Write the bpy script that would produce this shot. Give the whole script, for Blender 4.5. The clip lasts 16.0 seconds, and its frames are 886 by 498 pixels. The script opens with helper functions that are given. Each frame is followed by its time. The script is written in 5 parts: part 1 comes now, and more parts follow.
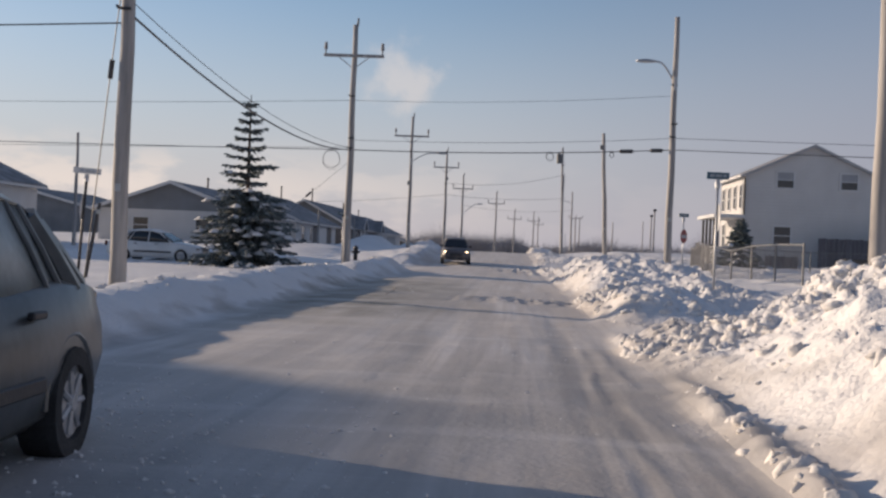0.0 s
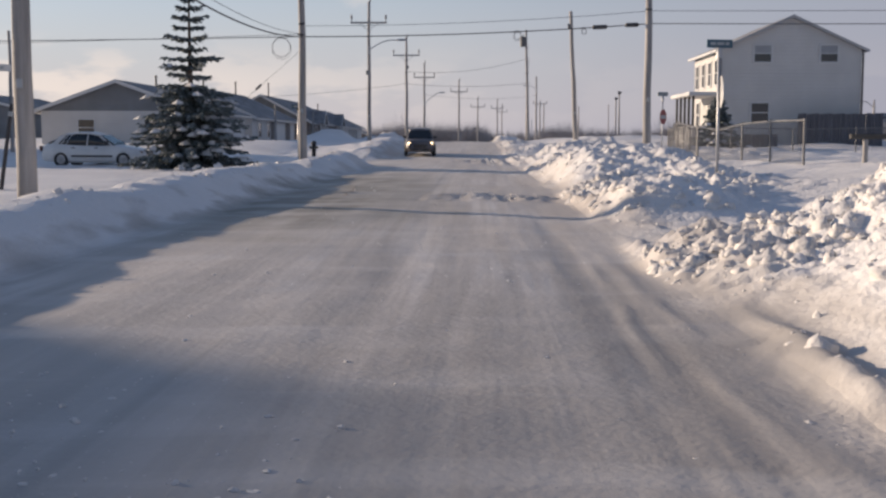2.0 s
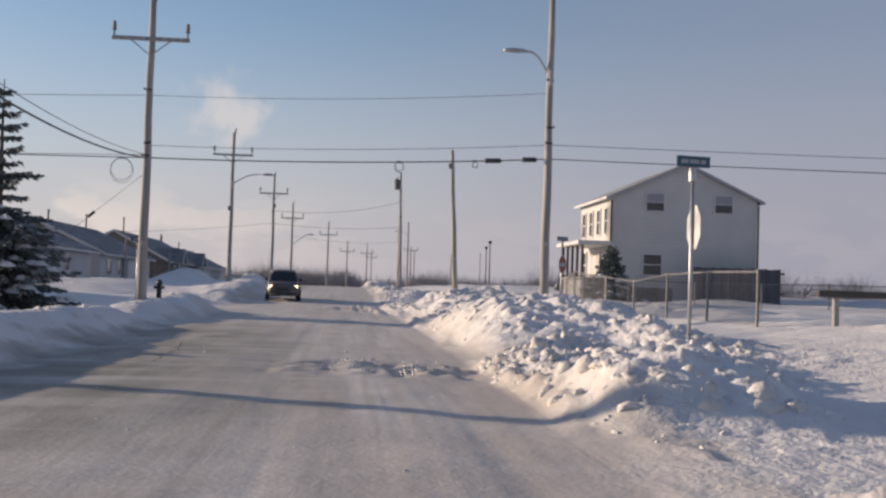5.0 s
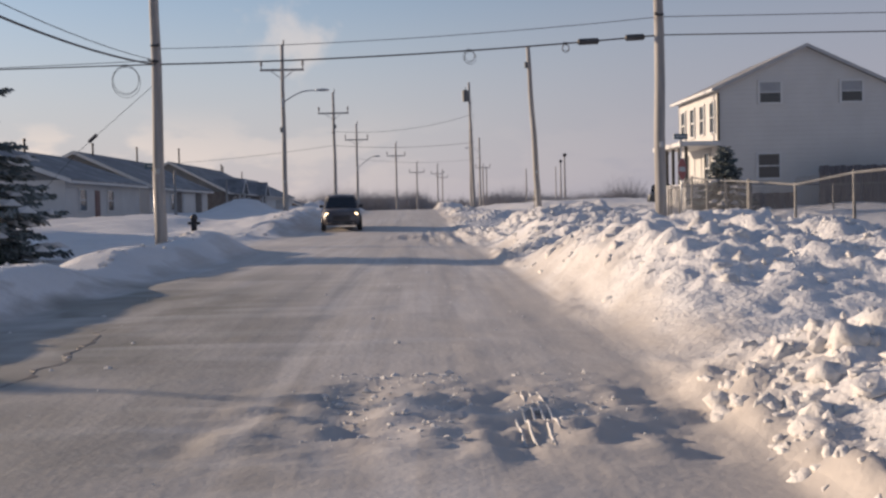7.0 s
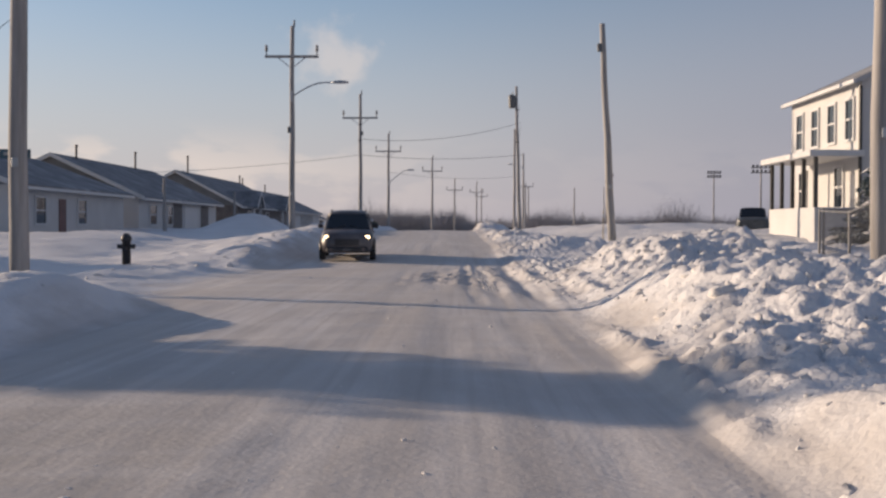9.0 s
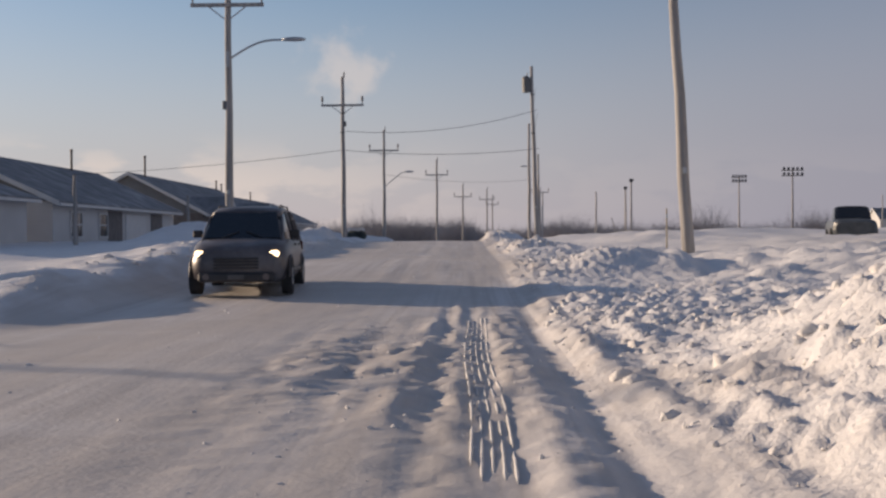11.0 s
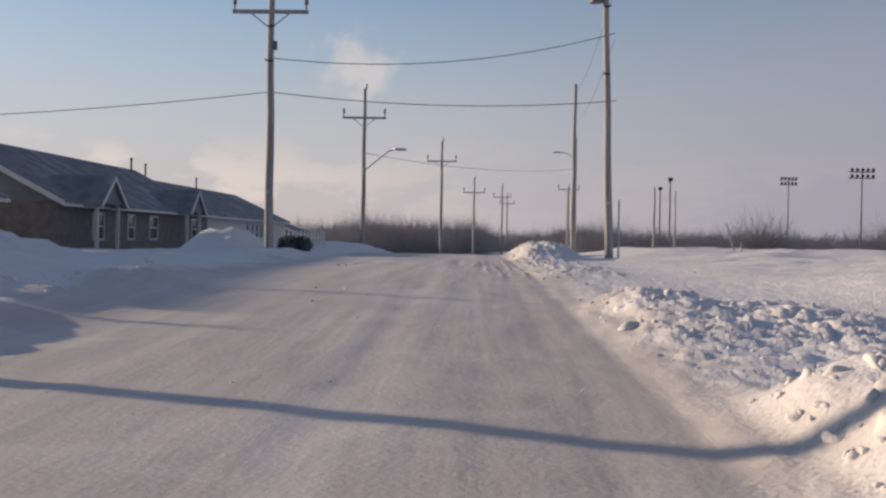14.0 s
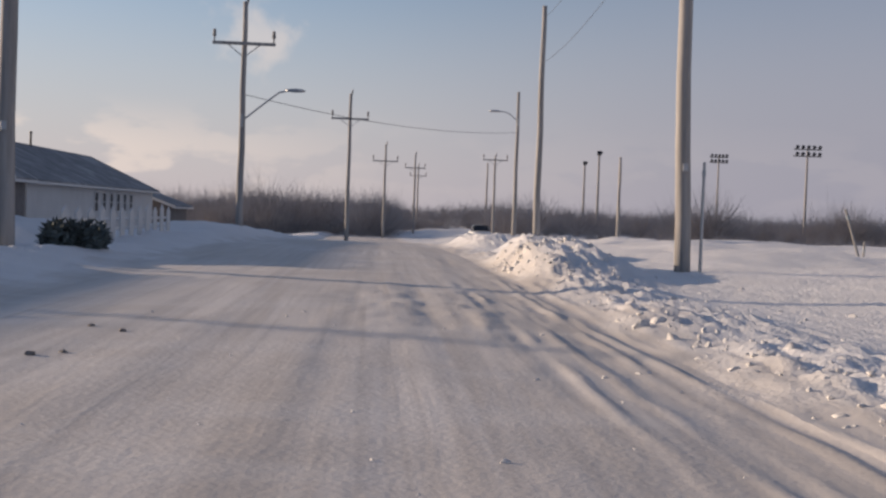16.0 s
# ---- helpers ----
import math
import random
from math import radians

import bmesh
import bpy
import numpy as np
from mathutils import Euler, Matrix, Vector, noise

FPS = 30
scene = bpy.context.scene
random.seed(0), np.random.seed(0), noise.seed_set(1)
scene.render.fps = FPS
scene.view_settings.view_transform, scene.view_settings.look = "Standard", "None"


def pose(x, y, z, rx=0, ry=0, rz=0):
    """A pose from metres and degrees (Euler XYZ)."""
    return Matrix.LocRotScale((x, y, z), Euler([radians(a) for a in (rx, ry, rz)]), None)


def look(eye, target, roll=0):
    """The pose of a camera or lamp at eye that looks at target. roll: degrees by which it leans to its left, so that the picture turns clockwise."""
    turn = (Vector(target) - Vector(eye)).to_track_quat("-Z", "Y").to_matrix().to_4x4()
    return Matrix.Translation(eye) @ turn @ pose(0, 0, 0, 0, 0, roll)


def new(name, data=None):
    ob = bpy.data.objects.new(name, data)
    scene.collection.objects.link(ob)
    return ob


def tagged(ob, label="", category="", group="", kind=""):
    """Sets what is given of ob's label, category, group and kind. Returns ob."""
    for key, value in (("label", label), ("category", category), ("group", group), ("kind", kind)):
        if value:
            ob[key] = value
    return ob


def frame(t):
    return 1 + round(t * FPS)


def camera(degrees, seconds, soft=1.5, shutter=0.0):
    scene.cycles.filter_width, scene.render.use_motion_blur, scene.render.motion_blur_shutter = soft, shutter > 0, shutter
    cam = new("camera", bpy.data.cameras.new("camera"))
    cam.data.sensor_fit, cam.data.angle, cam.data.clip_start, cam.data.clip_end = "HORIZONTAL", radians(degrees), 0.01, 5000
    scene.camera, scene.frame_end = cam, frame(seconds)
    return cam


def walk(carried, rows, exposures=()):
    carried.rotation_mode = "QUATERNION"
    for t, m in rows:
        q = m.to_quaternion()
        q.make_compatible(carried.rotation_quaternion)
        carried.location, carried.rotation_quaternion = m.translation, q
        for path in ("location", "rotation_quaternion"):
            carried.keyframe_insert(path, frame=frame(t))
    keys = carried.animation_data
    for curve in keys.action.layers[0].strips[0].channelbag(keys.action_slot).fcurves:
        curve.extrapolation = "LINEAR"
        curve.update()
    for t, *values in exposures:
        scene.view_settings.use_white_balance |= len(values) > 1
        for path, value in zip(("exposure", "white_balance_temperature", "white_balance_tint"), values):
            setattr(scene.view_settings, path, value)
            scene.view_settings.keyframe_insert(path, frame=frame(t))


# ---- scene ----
cam = camera(42.0, 16.0, soft=2.5)
PATH = [
    (0, (2.068, 1.539, 0.967), (1.947, 3.535, 0.966), 2.4),
    (0.5, (2.112, 1.525, 0.945), (2.009, 3.522, 0.889), 2.5),
    (1, (1.998, 2.165, 0.925), (1.908, 4.16, 0.819), 1.7),
    (1.5, (1.982, 3.248, 0.928), (1.893, 5.24, 0.779), 0.9),
    (2, (1.877, 4.449, 0.971), (1.82, 6.439, 0.783), 0.1),
    (2.5, (1.778, 5.41, 0.981), (1.793, 7.404, 0.832), 0.1),
    (3, (1.795, 6.65, 0.954), (1.83, 8.649, 0.893), 0.1),
    (3.5, (1.717, 8.05, 1.006), (1.786, 10.048, 0.97), 0.7),
    (6, (1.815, 13.659, 0.902), (2.007, 15.646, 1.017), 1.9),
    (6.5, (2.0, 16.1, 0.922), (2.091, 18.097, 0.98), 1.7),
    (7, (1.95, 18.003, 0.999), (1.994, 20.001, 0.926), -1.2),
    (7.5, (2.013, 21.002, 1.043), (2.042, 23.001, 0.985), -0.5),
    (8, (1.786, 24.177, 1.143), (1.766, 26.177, 1.108), 0.7),
    (10.5, (2.48, 40.300, 1.015), (2.464, 42.299, 0.97), -0.8),
    (11, (2.5, 44.500, 1.03), (2.46, 46.499, 1.01), -0.4),
    (11.5, (2.55, 49.900, 1.034), (2.468, 51.898, 1.044), 0.8),
    (12, (2.6, 54.800, 0.984), (2.53, 56.798, 1.018), 1.0),
    (12.5, (2.82, 59.686, 1.118), (2.765, 61.685, 1.167), 1.2),
    (13, (2.62, 64.503, 1.381), (2.568, 66.502, 1.415), 1.5),
    (13.5, (2.3, 69.063, 1.502), (2.235, 71.062, 1.504), 1.5),
    (14, (2.08, 73.755, 1.512), (2.028, 75.754, 1.492), 1.0),
    (14.5, (1.777, 78.565, 1.504), (1.731, 80.564, 1.479), 0.3),
    (15, (1.51, 83.284, 1.679), (1.498, 85.284, 1.638), 0.5),
    (15.5, (1.456, 88.136, 1.763), (1.549, 90.133, 1.701), 1.3),
    (16, (1.099, 92.806, 1.798), (1.222, 94.801, 1.737), 2.1),
]
walk(cam, [(t, look(eye, target, roll)) for t, eye, target, roll in PATH], exposures=[(0, 0.20, 6250, 16), (1.5, 0.20, 6250, 16), (2.5, 0.40, 6300, 16), (3.5, 0.30, 6300, 16), (6, 0.22, 6400, 18), (8, 0.22, 6400, 17), (10.5, 0.05, 6450, 18), (12.5, 0.16, 6450, 18), (16, 0.17, 6450, 18)])

# ---- world, sun, exposure ----
SUN_EL, SUN_AHEAD = 12.0, 22.5          # degrees above the horizon; ahead of square to the road
world = bpy.data.worlds.new("winter_sky")
scene.world = world
world.use_nodes = True
wn, wl = world.node_tree.nodes, world.node_tree.links
bg = wn["Background"]
sky = wn.new("ShaderNodeTexSky")
sky.sky_type, sky.sun_disc = "NISHITA", False
sky.sun_elevation, sky.sun_rotation = radians(SUN_EL), radians(-90 + SUN_AHEAD)
sky.air_density, sky.dust_density, sky.ozone_density = 1.0, 0.6, 2.2
SKY = 0.107
# cold haze at the horizon, a low bank of evening cloud and one stray puff
geo = wn.new("ShaderNodeTexCoord")
xyz = wn.new("ShaderNodeSeparateXYZ")
wl.new(geo.outputs["Generated"], xyz.inputs[0])


def world_range(source, a, b, c, d, smooth=True):
    r = wn.new("ShaderNodeMapRange")
    r.interpolation_type = "SMOOTHSTEP" if smooth else "LINEAR"
    for k, v in zip((1, 2, 3, 4), (a, b, c, d)):
        r.inputs[k].default_value = v
    wl.new(source, r.inputs[0])
    return r.outputs[0]


def world_math(op, a, b):
    n = wn.new("ShaderNodeMath")
    n.operation = op
    for k, v in enumerate((a, b)):
        if isinstance(v, (int, float)):
            n.inputs[k].default_value = v
        else:
            wl.new(v, n.inputs[k])
    return n.outputs[0]


def world_mix(fac, a, color):
    n = wn.new("ShaderNodeMix")
    n.data_type = "RGBA"
    wl.new(fac, n.inputs[0]), wl.new(a, n.inputs[6])
    n.inputs[7].default_value = (*color, 1)
    return n.outputs[2]


HAZE, CLOUD = (4.35, 4.1, 4.3), (7.0, 6.1, 5.1)
haze = world_range(xyz.outputs["Z"], 0.0, 0.25, 0.84, 0.0)
tone = world_mix(haze, sky.outputs[0], HAZE)
dusk = world_math("MULTIPLY", world_range(xyz.outputs["X"], -0.15, 0.42, 0.0, 1.0), world_range(xyz.outputs["Z"], 0.02, 0.22, 0.74, 0.46))
tone = world_mix(dusk, tone, (2.4, 2.47, 2.92))
mp = wn.new("ShaderNodeMapping")
mp.inputs["Scale"].default_value = (11, 11, 30)
wl.new(geo.outputs["Generated"], mp.inputs["Vector"])
puff = wn.new("ShaderNodeTexNoise")
puff.inputs["Scale"].default_value, puff.inputs["Detail"].default_value = 1.0, 6
wl.new(mp.outputs[0], puff.inputs["Vector"])
ragged = world_range(puff.outputs["Fac"], 0.46, 0.56, 0.0, 1.0)
band = world_math("MULTIPLY", world_range(xyz.outputs["Z"], 0.0, 0.03, 0.2, 1.0), world_range(xyz.outputs["Z"], 0.04, 0.095, 1.0, 0.0))
west = world_range(xyz.outputs["X"], -0.35, 0.06, 0.75, 0.06)
tone = world_mix(world_math("MULTIPLY", world_math("MULTIPLY", ragged, band), west), tone, CLOUD)
away = wn.new("ShaderNodeVectorMath")
away.operation = "DISTANCE"
away.inputs[1].default_value = (-0.103, 0.984, 0.146)
wl.new(geo.outputs["Generated"], away.inputs[0])
fine = wn.new("ShaderNodeTexNoise")
fine.inputs["Scale"].default_value, fine.inputs["Detail"].default_value = 38, 5
wl.new(geo.outputs["Generated"], fine.inputs["Vector"])
edge = world_math("ADD", away.outputs["Value"], world_range(fine.outputs["Fac"], 0.3, 0.7, -0.022, 0.022, False))
tone = world_mix(world_range(edge, 0.0, 0.042, 0.42, 0.0), tone, CLOUD)
bg.inputs["Strength"].default_value = SKY
wl.new(tone, bg.inputs["Color"])

sun_data = bpy.data.lights.new("sun", "SUN")
sun_data.energy, sun_data.angle, sun_data.color = 5.2, radians(1.0), (1.0, 0.785, 0.53)
sun = new("sun", sun_data)
to_sun = Vector((-math.cos(radians(SUN_AHEAD)) * math.cos(radians(SUN_EL)),
                 math.sin(radians(SUN_AHEAD)) * math.cos(radians(SUN_EL)), math.sin(radians(SUN_EL))))
sun.matrix_world = look(to_sun * 100, (0, 0, 0))


# ---- materials ----
def material(name, color, rough=0.6, metal=0.0, vary=0.15, scale=3.0, fine=40.0, bump=0.2, bump_dist=0.01, tint=None, emit=0.0, spec=0.5, stretch=None):
    """A surface with variation at two scales and fine relief."""
    m = bpy.data.materials.new(name)
    m.use_nodes = True
    n, l = m.node_tree.nodes, m.node_tree.links
    p = n["Principled BSDF"]
    p.inputs["Roughness"].default_value, p.inputs["Metallic"].default_value = rough, metal
    p.inputs["Specular IOR Level"].default_value = spec
    geo = n.new("ShaderNodeTexCoord")
    src = geo.outputs["Object"]
    if stretch:
        mp = n.new("ShaderNodeMapping")
        mp.inputs["Scale"].default_value = stretch
        l.new(src, mp.inputs["Vector"])
        src = mp.outputs[0]
    big, small = n.new("ShaderNodeTexNoise"), n.new("ShaderNodeTexNoise")
    big.inputs["Scale"].default_value, small.inputs["Scale"].default_value = scale, fine
    big.inputs["Detail"].default_value, small.inputs["Detail"].default_value = 5, 4
    l.new(src, big.inputs["Vector"]), l.new(src, small.inputs["Vector"])
    mix = n.new("ShaderNodeMix")
    mix.data_type = "RGBA"
    dark = tuple(c * (1 - vary) for c in color)
    lite = tint or tuple(min(1, c * (1 + vary)) for c in color)
    mix.inputs[6].default_value, mix.inputs[7].default_value = (*dark, 1), (*lite, 1)
    ramp = n.new("ShaderNodeMapRange")
    ramp.inputs[1].default_value, ramp.inputs[2].default_value = 0.3, 0.7
    l.new(big.outputs["Fac"], ramp.inputs[0])
    half = n.new("ShaderNodeMath")
    half.operation = "MULTIPLY_ADD"
    half.inputs[1].default_value, half.inputs[2].default_value = 0.6, -0.3
    l.new(small.outputs["Fac"], half.inputs[0])
    add = n.new("ShaderNodeMath")
    add.operation, add.use_clamp = "ADD", True
    l.new(ramp.outputs[0], add.inputs[0]), l.new(half.outputs[0], add.inputs[1])
    l.new(add.outputs[0], mix.inputs[0])
    l.new(mix.outputs[2], p.inputs["Base Color"])
    if bump:
        b = n.new("ShaderNodeBump")
        b.inputs["Strength"].default_value, b.inputs["Distance"].default_value = bump, bump_dist
        l.new(small.outputs["Fac"], b.inputs["Height"]), l.new(b.outputs[0], p.inputs["Normal"])
    if emit:
        p.inputs["Emission Color"].default_value, p.inputs["Emission Strength"].default_value = (*color, 1), emit
    return m


def glass(name, color, rough=0.05):
    m = material(name, color, rough=rough, vary=0.1, bump=0.0, spec=0.8)
    return m


SNOW_CHUNK = material("snow_chunk", (0.62, 0.605, 0.595), rough=0.7, vary=0.08, scale=3.0, fine=25.0, bump=0.6, bump_dist=0.03, spec=0.2)
WOOD_POLE = material("weathered_pole_wood", (0.31, 0.295, 0.285), rough=0.85, vary=0.3, scale=1.2, fine=14.0, bump=0.4, bump_dist=0.01, stretch=(6, 6, 0.35))
METAL = material("galvanised_metal", (0.42, 0.43, 0.45), rough=0.45, metal=0.8, vary=0.12, scale=4, fine=60)
FITTING = material("dull_grey_fitting", (0.13, 0.135, 0.14), rough=0.6, metal=0.2, vary=0.15)
DARK_METAL = material("dark_metal", (0.05, 0.05, 0.055), rough=0.5, metal=0.5, vary=0.2)
RUBBER = material("black_cable_rubber", (0.06, 0.06, 0.065), rough=0.6, vary=0.2)
PORCELAIN = material("grey_insulator", (0.16, 0.15, 0.15), rough=0.35, vary=0.2)
SIDING_WHITE = material("white_siding", (0.52, 0.515, 0.51), rough=0.6, vary=0.06, scale=0.8, fine=30, bump=0.2)
SIDING_DARK = material("dark_grey_siding", (0.17, 0.18, 0.195), rough=0.7, vary=0.15, scale=0.8, fine=30, bump=0.2)
SHINGLE = material("dark_shingles", (0.18, 0.183, 0.195), rough=0.85, vary=0.3, scale=1.5, fine=20, bump=0.6, bump_dist=0.02)
TRIM = material("white_trim", (0.55, 0.55, 0.55), rough=0.5, vary=0.05)
RAKE_GREY = material("grey_rake_trim", (0.36, 0.36, 0.37), rough=0.55, vary=0.08)
BLIND = material("pale_blind", (0.30, 0.31, 0.33), rough=0.8, vary=0.08)
DOWNPIPE = material("dark_trim", (0.06, 0.055, 0.05), rough=0.5, vary=0.2)
for lap in (SIDING_WHITE, SIDING_DARK):
    nodes, wires = lap.node_tree.nodes, lap.node_tree.links
    at, wave, relief = nodes.new("ShaderNodeTexCoord"), nodes.new("ShaderNodeTexWave"), nodes.new("ShaderNodeBump")
    wave.wave_type, wave.bands_direction, wave.wave_profile = "BANDS", "Z", "SAW"
    wave.inputs["Scale"].default_value = 1.6
    relief.inputs["Strength"].default_value, relief.inputs["Distance"].default_value = 0.6, 0.03
    wires.new(at.outputs["Object"], wave.inputs["Vector"]), wires.new(wave.outputs["Fac"], relief.inputs["Height"])
    wires.new(relief.outputs[0], nodes["Principled BSDF"].inputs["Normal"].links[0].from_node.inputs["Normal"])
nodes, wires = SHINGLE.node_tree.nodes, SHINGLE.node_tree.links
at, drift, keep, over = nodes.new("ShaderNodeTexCoord"), nodes.new("ShaderNodeTexNoise"), nodes.new("ShaderNodeMapRange"), nodes.new("ShaderNodeMix")
drift.inputs["Scale"].default_value, drift.inputs["Detail"].default_value, drift.inputs["Distortion"].default_value = 0.45, 7, 1.2
keep.inputs[1].default_value, keep.inputs[2].default_value, keep.inputs[4].default_value = 0.50, 0.72, 0.5
over.data_type = "RGBA"
over.inputs[7].default_value = (0.48, 0.49, 0.51, 1)
wires.new(at.outputs["Object"], drift.inputs["Vector"]), wires.new(drift.outputs["Fac"], keep.inputs[0]), wires.new(keep.outputs[0], over.inputs[0])
wires.new(nodes["Principled BSDF"].inputs["Base Color"].links[0].from_socket, over.inputs[6])
wires.new(over.outputs[2], nodes["Principled BSDF"].inputs["Base Color"])
PANE = glass("window_glass", (0.02, 0.025, 0.03))
BRICK_DARK = material("brown_wall", (0.15, 0.135, 0.13), rough=0.8, vary=0.25, scale=3, fine=30, bump=0.4)
DOOR_RED = material("dark_red_door", (0.12, 0.05, 0.045), rough=0.5, vary=0.2)
BARK = material("bark", (0.09, 0.07, 0.06), rough=0.9, vary=0.3, scale=5, fine=40, bump=0.6)
NEEDLE = material("spruce_needles", (0.10, 0.122, 0.122), rough=0.75, vary=0.45, scale=2.5, fine=15, bump=0.0, spec=0.2)
NEEDLE_FROST = material("frosted_spruce_needles", (0.20, 0.225, 0.235), rough=0.8, vary=0.35, scale=2.5, fine=15, bump=0.0, spec=0.2)
TWIG = material("bare_twigs", (0.33, 0.31, 0.31), rough=0.9, vary=0.3, scale=0.4, fine=5, bump=0.0, spec=0.1)
SIGN_BLUE = material("blue_sign_plate", (0.03, 0.085, 0.13), rough=0.4, vary=0.15)
SIGN_BAR = material("pale_sign_bar", (0.32, 0.35, 0.37), rough=0.5, vary=0.1)
SIGN_RED = material("red_sign_face", (0.22, 0.02, 0.02), rough=0.4, vary=0.15)
SIGN_BACK = material("grey_sign_back", (0.55, 0.55, 0.55), rough=0.45, metal=0.3, vary=0.1)


def snow_material(name):
    """Wind-packed snow; between the kerb lines it is worn to grey and tan along the wheel lines, with a ragged edge."""
    m = material(name, (0.68, 0.675, 0.68), rough=0.65, vary=0.06, scale=0.45, fine=5.0, bump=0.35, bump_dist=0.03, spec=0.25)
    n, l = m.node_tree.nodes, m.node_tree.links
    p = n["Principled BSDF"]
    geo = n.new("ShaderNodeTexCoord")

    def noise_of(scale, detail, size, twist=0.0):
        mp = n.new("ShaderNodeMapping")
        mp.inputs["Scale"].default_value = scale
        l.new(geo.outputs["Object"], mp.inputs["Vector"])
        t = n.new("ShaderNodeTexNoise")
        t.inputs["Scale"].default_value, t.inputs["Detail"].default_value, t.inputs["Distortion"].default_value = size, detail, twist
        l.new(mp.outputs[0], t.inputs["Vector"])
        return t.outputs["Fac"]

    def ranged(src, a, b, c, d):
        r = n.new("ShaderNodeMapRange")
        for k, v in zip((1, 2, 3, 4), (a, b, c, d)):
            r.inputs[k].default_value = v
        l.new(src, r.inputs[0])
        return r.outputs[0]

    def times(a, b, op="MULTIPLY"):
        k = n.new("ShaderNodeMath")
        k.operation = op
        l.new(a, k.inputs[0])
        if isinstance(b, float):
            k.inputs[1].default_value = b
        else:
            l.new(b, k.inputs[1])
        return k.outputs[0]

    def blend(fac, a, color):
        k = n.new("ShaderNodeMix")
        k.data_type = "RGBA"
        l.new(fac, k.inputs[0]), l.new(a, k.inputs[6])
        k.inputs[7].default_value = (*color, 1)
        return k.outputs[2]

    b1 = p.inputs["Normal"].links[0].from_node
    b2 = n.new("ShaderNodeBump")
    b2.inputs["Distance"].default_value = 0.022
    l.new(noise_of((1, 1, 1), 6, 22.0), b2.inputs["Height"])
    l.new(b2.outputs[0], b1.inputs["Normal"])
    b3 = n.new("ShaderNodeBump")
    b3.inputs["Distance"].default_value = 0.03
    l.new(noise_of((4.5, 0.30, 1), 5, 1.0, 0.6), b3.inputs["Height"])
    l.new(b3.outputs[0], b2.inputs["Normal"])
    col = p.inputs["Base Color"].links[0].from_socket
    xyz = n.new("ShaderNodeSeparateXYZ")
    l.new(geo.outputs["Object"], xyz.inputs[0])
    wob = ranged(noise_of((1, 0.5, 1), 5, 1.3), 0.3, 0.7, -0.45, 0.45)
    wobbled = times(xyz.outputs["X"], wob, "ADD")
    left = ranged(xyz.outputs["Y"], 44.0, 50.0, 1.75, 3.0)
    on = times(ranged(times(wobbled, left, "ADD"), -0.3, 0.4, 0.0, 1.0), ranged(wobbled, 3.2, 4.1, 1.0, 0.0))
    l.new(ranged(on, 0.0, 1.0, 1.0, 0.22), b2.inputs["Strength"])
    l.new(ranged(on, 0.0, 1.0, 0.0, 0.18), b3.inputs["Strength"])
    b1.inputs["Distance"].default_value = 0.05
    l.new(ranged(on, 0.0, 1.0, 0.5, 0.1), b1.inputs["Strength"])
    # long streaks, wheel lines, broad stains
    early = ranged(xyz.outputs["Y"], 20.0, 66.0, 1.0, 0.34)
    # first darkens the near stretch: worn asphalt, with shade put into the colour
    first = ranged(xyz.outputs["Y"], 8.0, 17.0, 0.28, 0.0)
    streak = times(early, ranged(noise_of((2.1, 0.11, 1), 9, 1.0, 0.6), 0.42, 0.64, 0.0, 0.85))
    thin = ranged(noise_of((9.0, 0.16, 1), 8, 1.0, 0.5), 0.46, 0.68, 0.0, 0.55)
    stain = ranged(noise_of((0.5, 0.13, 1), 4, 1.0, 0.6), 0.34, 0.62, 0.0, 0.8)
    mottle = ranged(noise_of((1.3, 0.55, 1), 7, 1.0, 0.7), 0.5, 0.72, 0.0, 0.5)
    cross = ranged(noise_of((0.35, 1.5, 1), 5, 1.0, 0.8), 0.52, 0.70, 0.0, 0.35)
    col = blend(times(on, 0.6), col, (0.54, 0.505, 0.48))
    col = blend(times(on, streak), col, (0.36, 0.335, 0.318))
    col = blend(times(on, thin), col, (0.35, 0.325, 0.31))
    col = blend(times(on, mottle), col, (0.36, 0.345, 0.335))
    col = blend(times(on, stain), col, (0.47, 0.435, 0.405))
    col = blend(times(on, times(first, 0.55)), col, (0.24, 0.24, 0.25))
    col = blend(times(on, times(first, streak)), col, (0.13, 0.135, 0.15))
    lane = times(ranged(wobbled, -0.2, 2.0, 1.0, 0.0), times(ranged(xyz.outputs["Y"], 14.0, 19.0, 0.0, 1.0), ranged(xyz.outputs["Y"], 31.0, 38.0, 1.0, 0.0)))
    # start: dark patch painted on the near left, in place of a dim windscreen
    start = times(ranged(wobbled, 0.2, 1.9, 1.0, 0.0), ranged(xyz.outputs["Y"], 8.0, 13.0, 0.7, 0.0))
    dirt_and_dim = ranged(noise_of((0.9, 0.5, 1), 6, 1.2, 0.5), 0.32, 0.6, 0.4, 0.92)
    begin = times(ranged(wobbled, 0.5, 1.5, 0.0, 0.6), times(ranged(xyz.outputs["Y"], 7.0, 9.0, 0.0, 1.0), ranged(xyz.outputs["Y"], 10.5, 14.5, 1.0, 0.0)))
    col = blend(times(on, times(begin, dirt_and_dim)), col, (0.25, 0.24, 0.235))
    col = blend(times(on, times(lane, dirt_and_dim)), col, (0.19, 0.18, 0.155))
    col = blend(times(on, times(start, dirt_and_dim)), col, (0.28, 0.28, 0.29))
    col = blend(times(on, cross), col, (0.60, 0.59, 0.585))
    l.new(col, p.inputs["Base Color"])
    return m


SNOW = snow_material("wind_packed_snow")


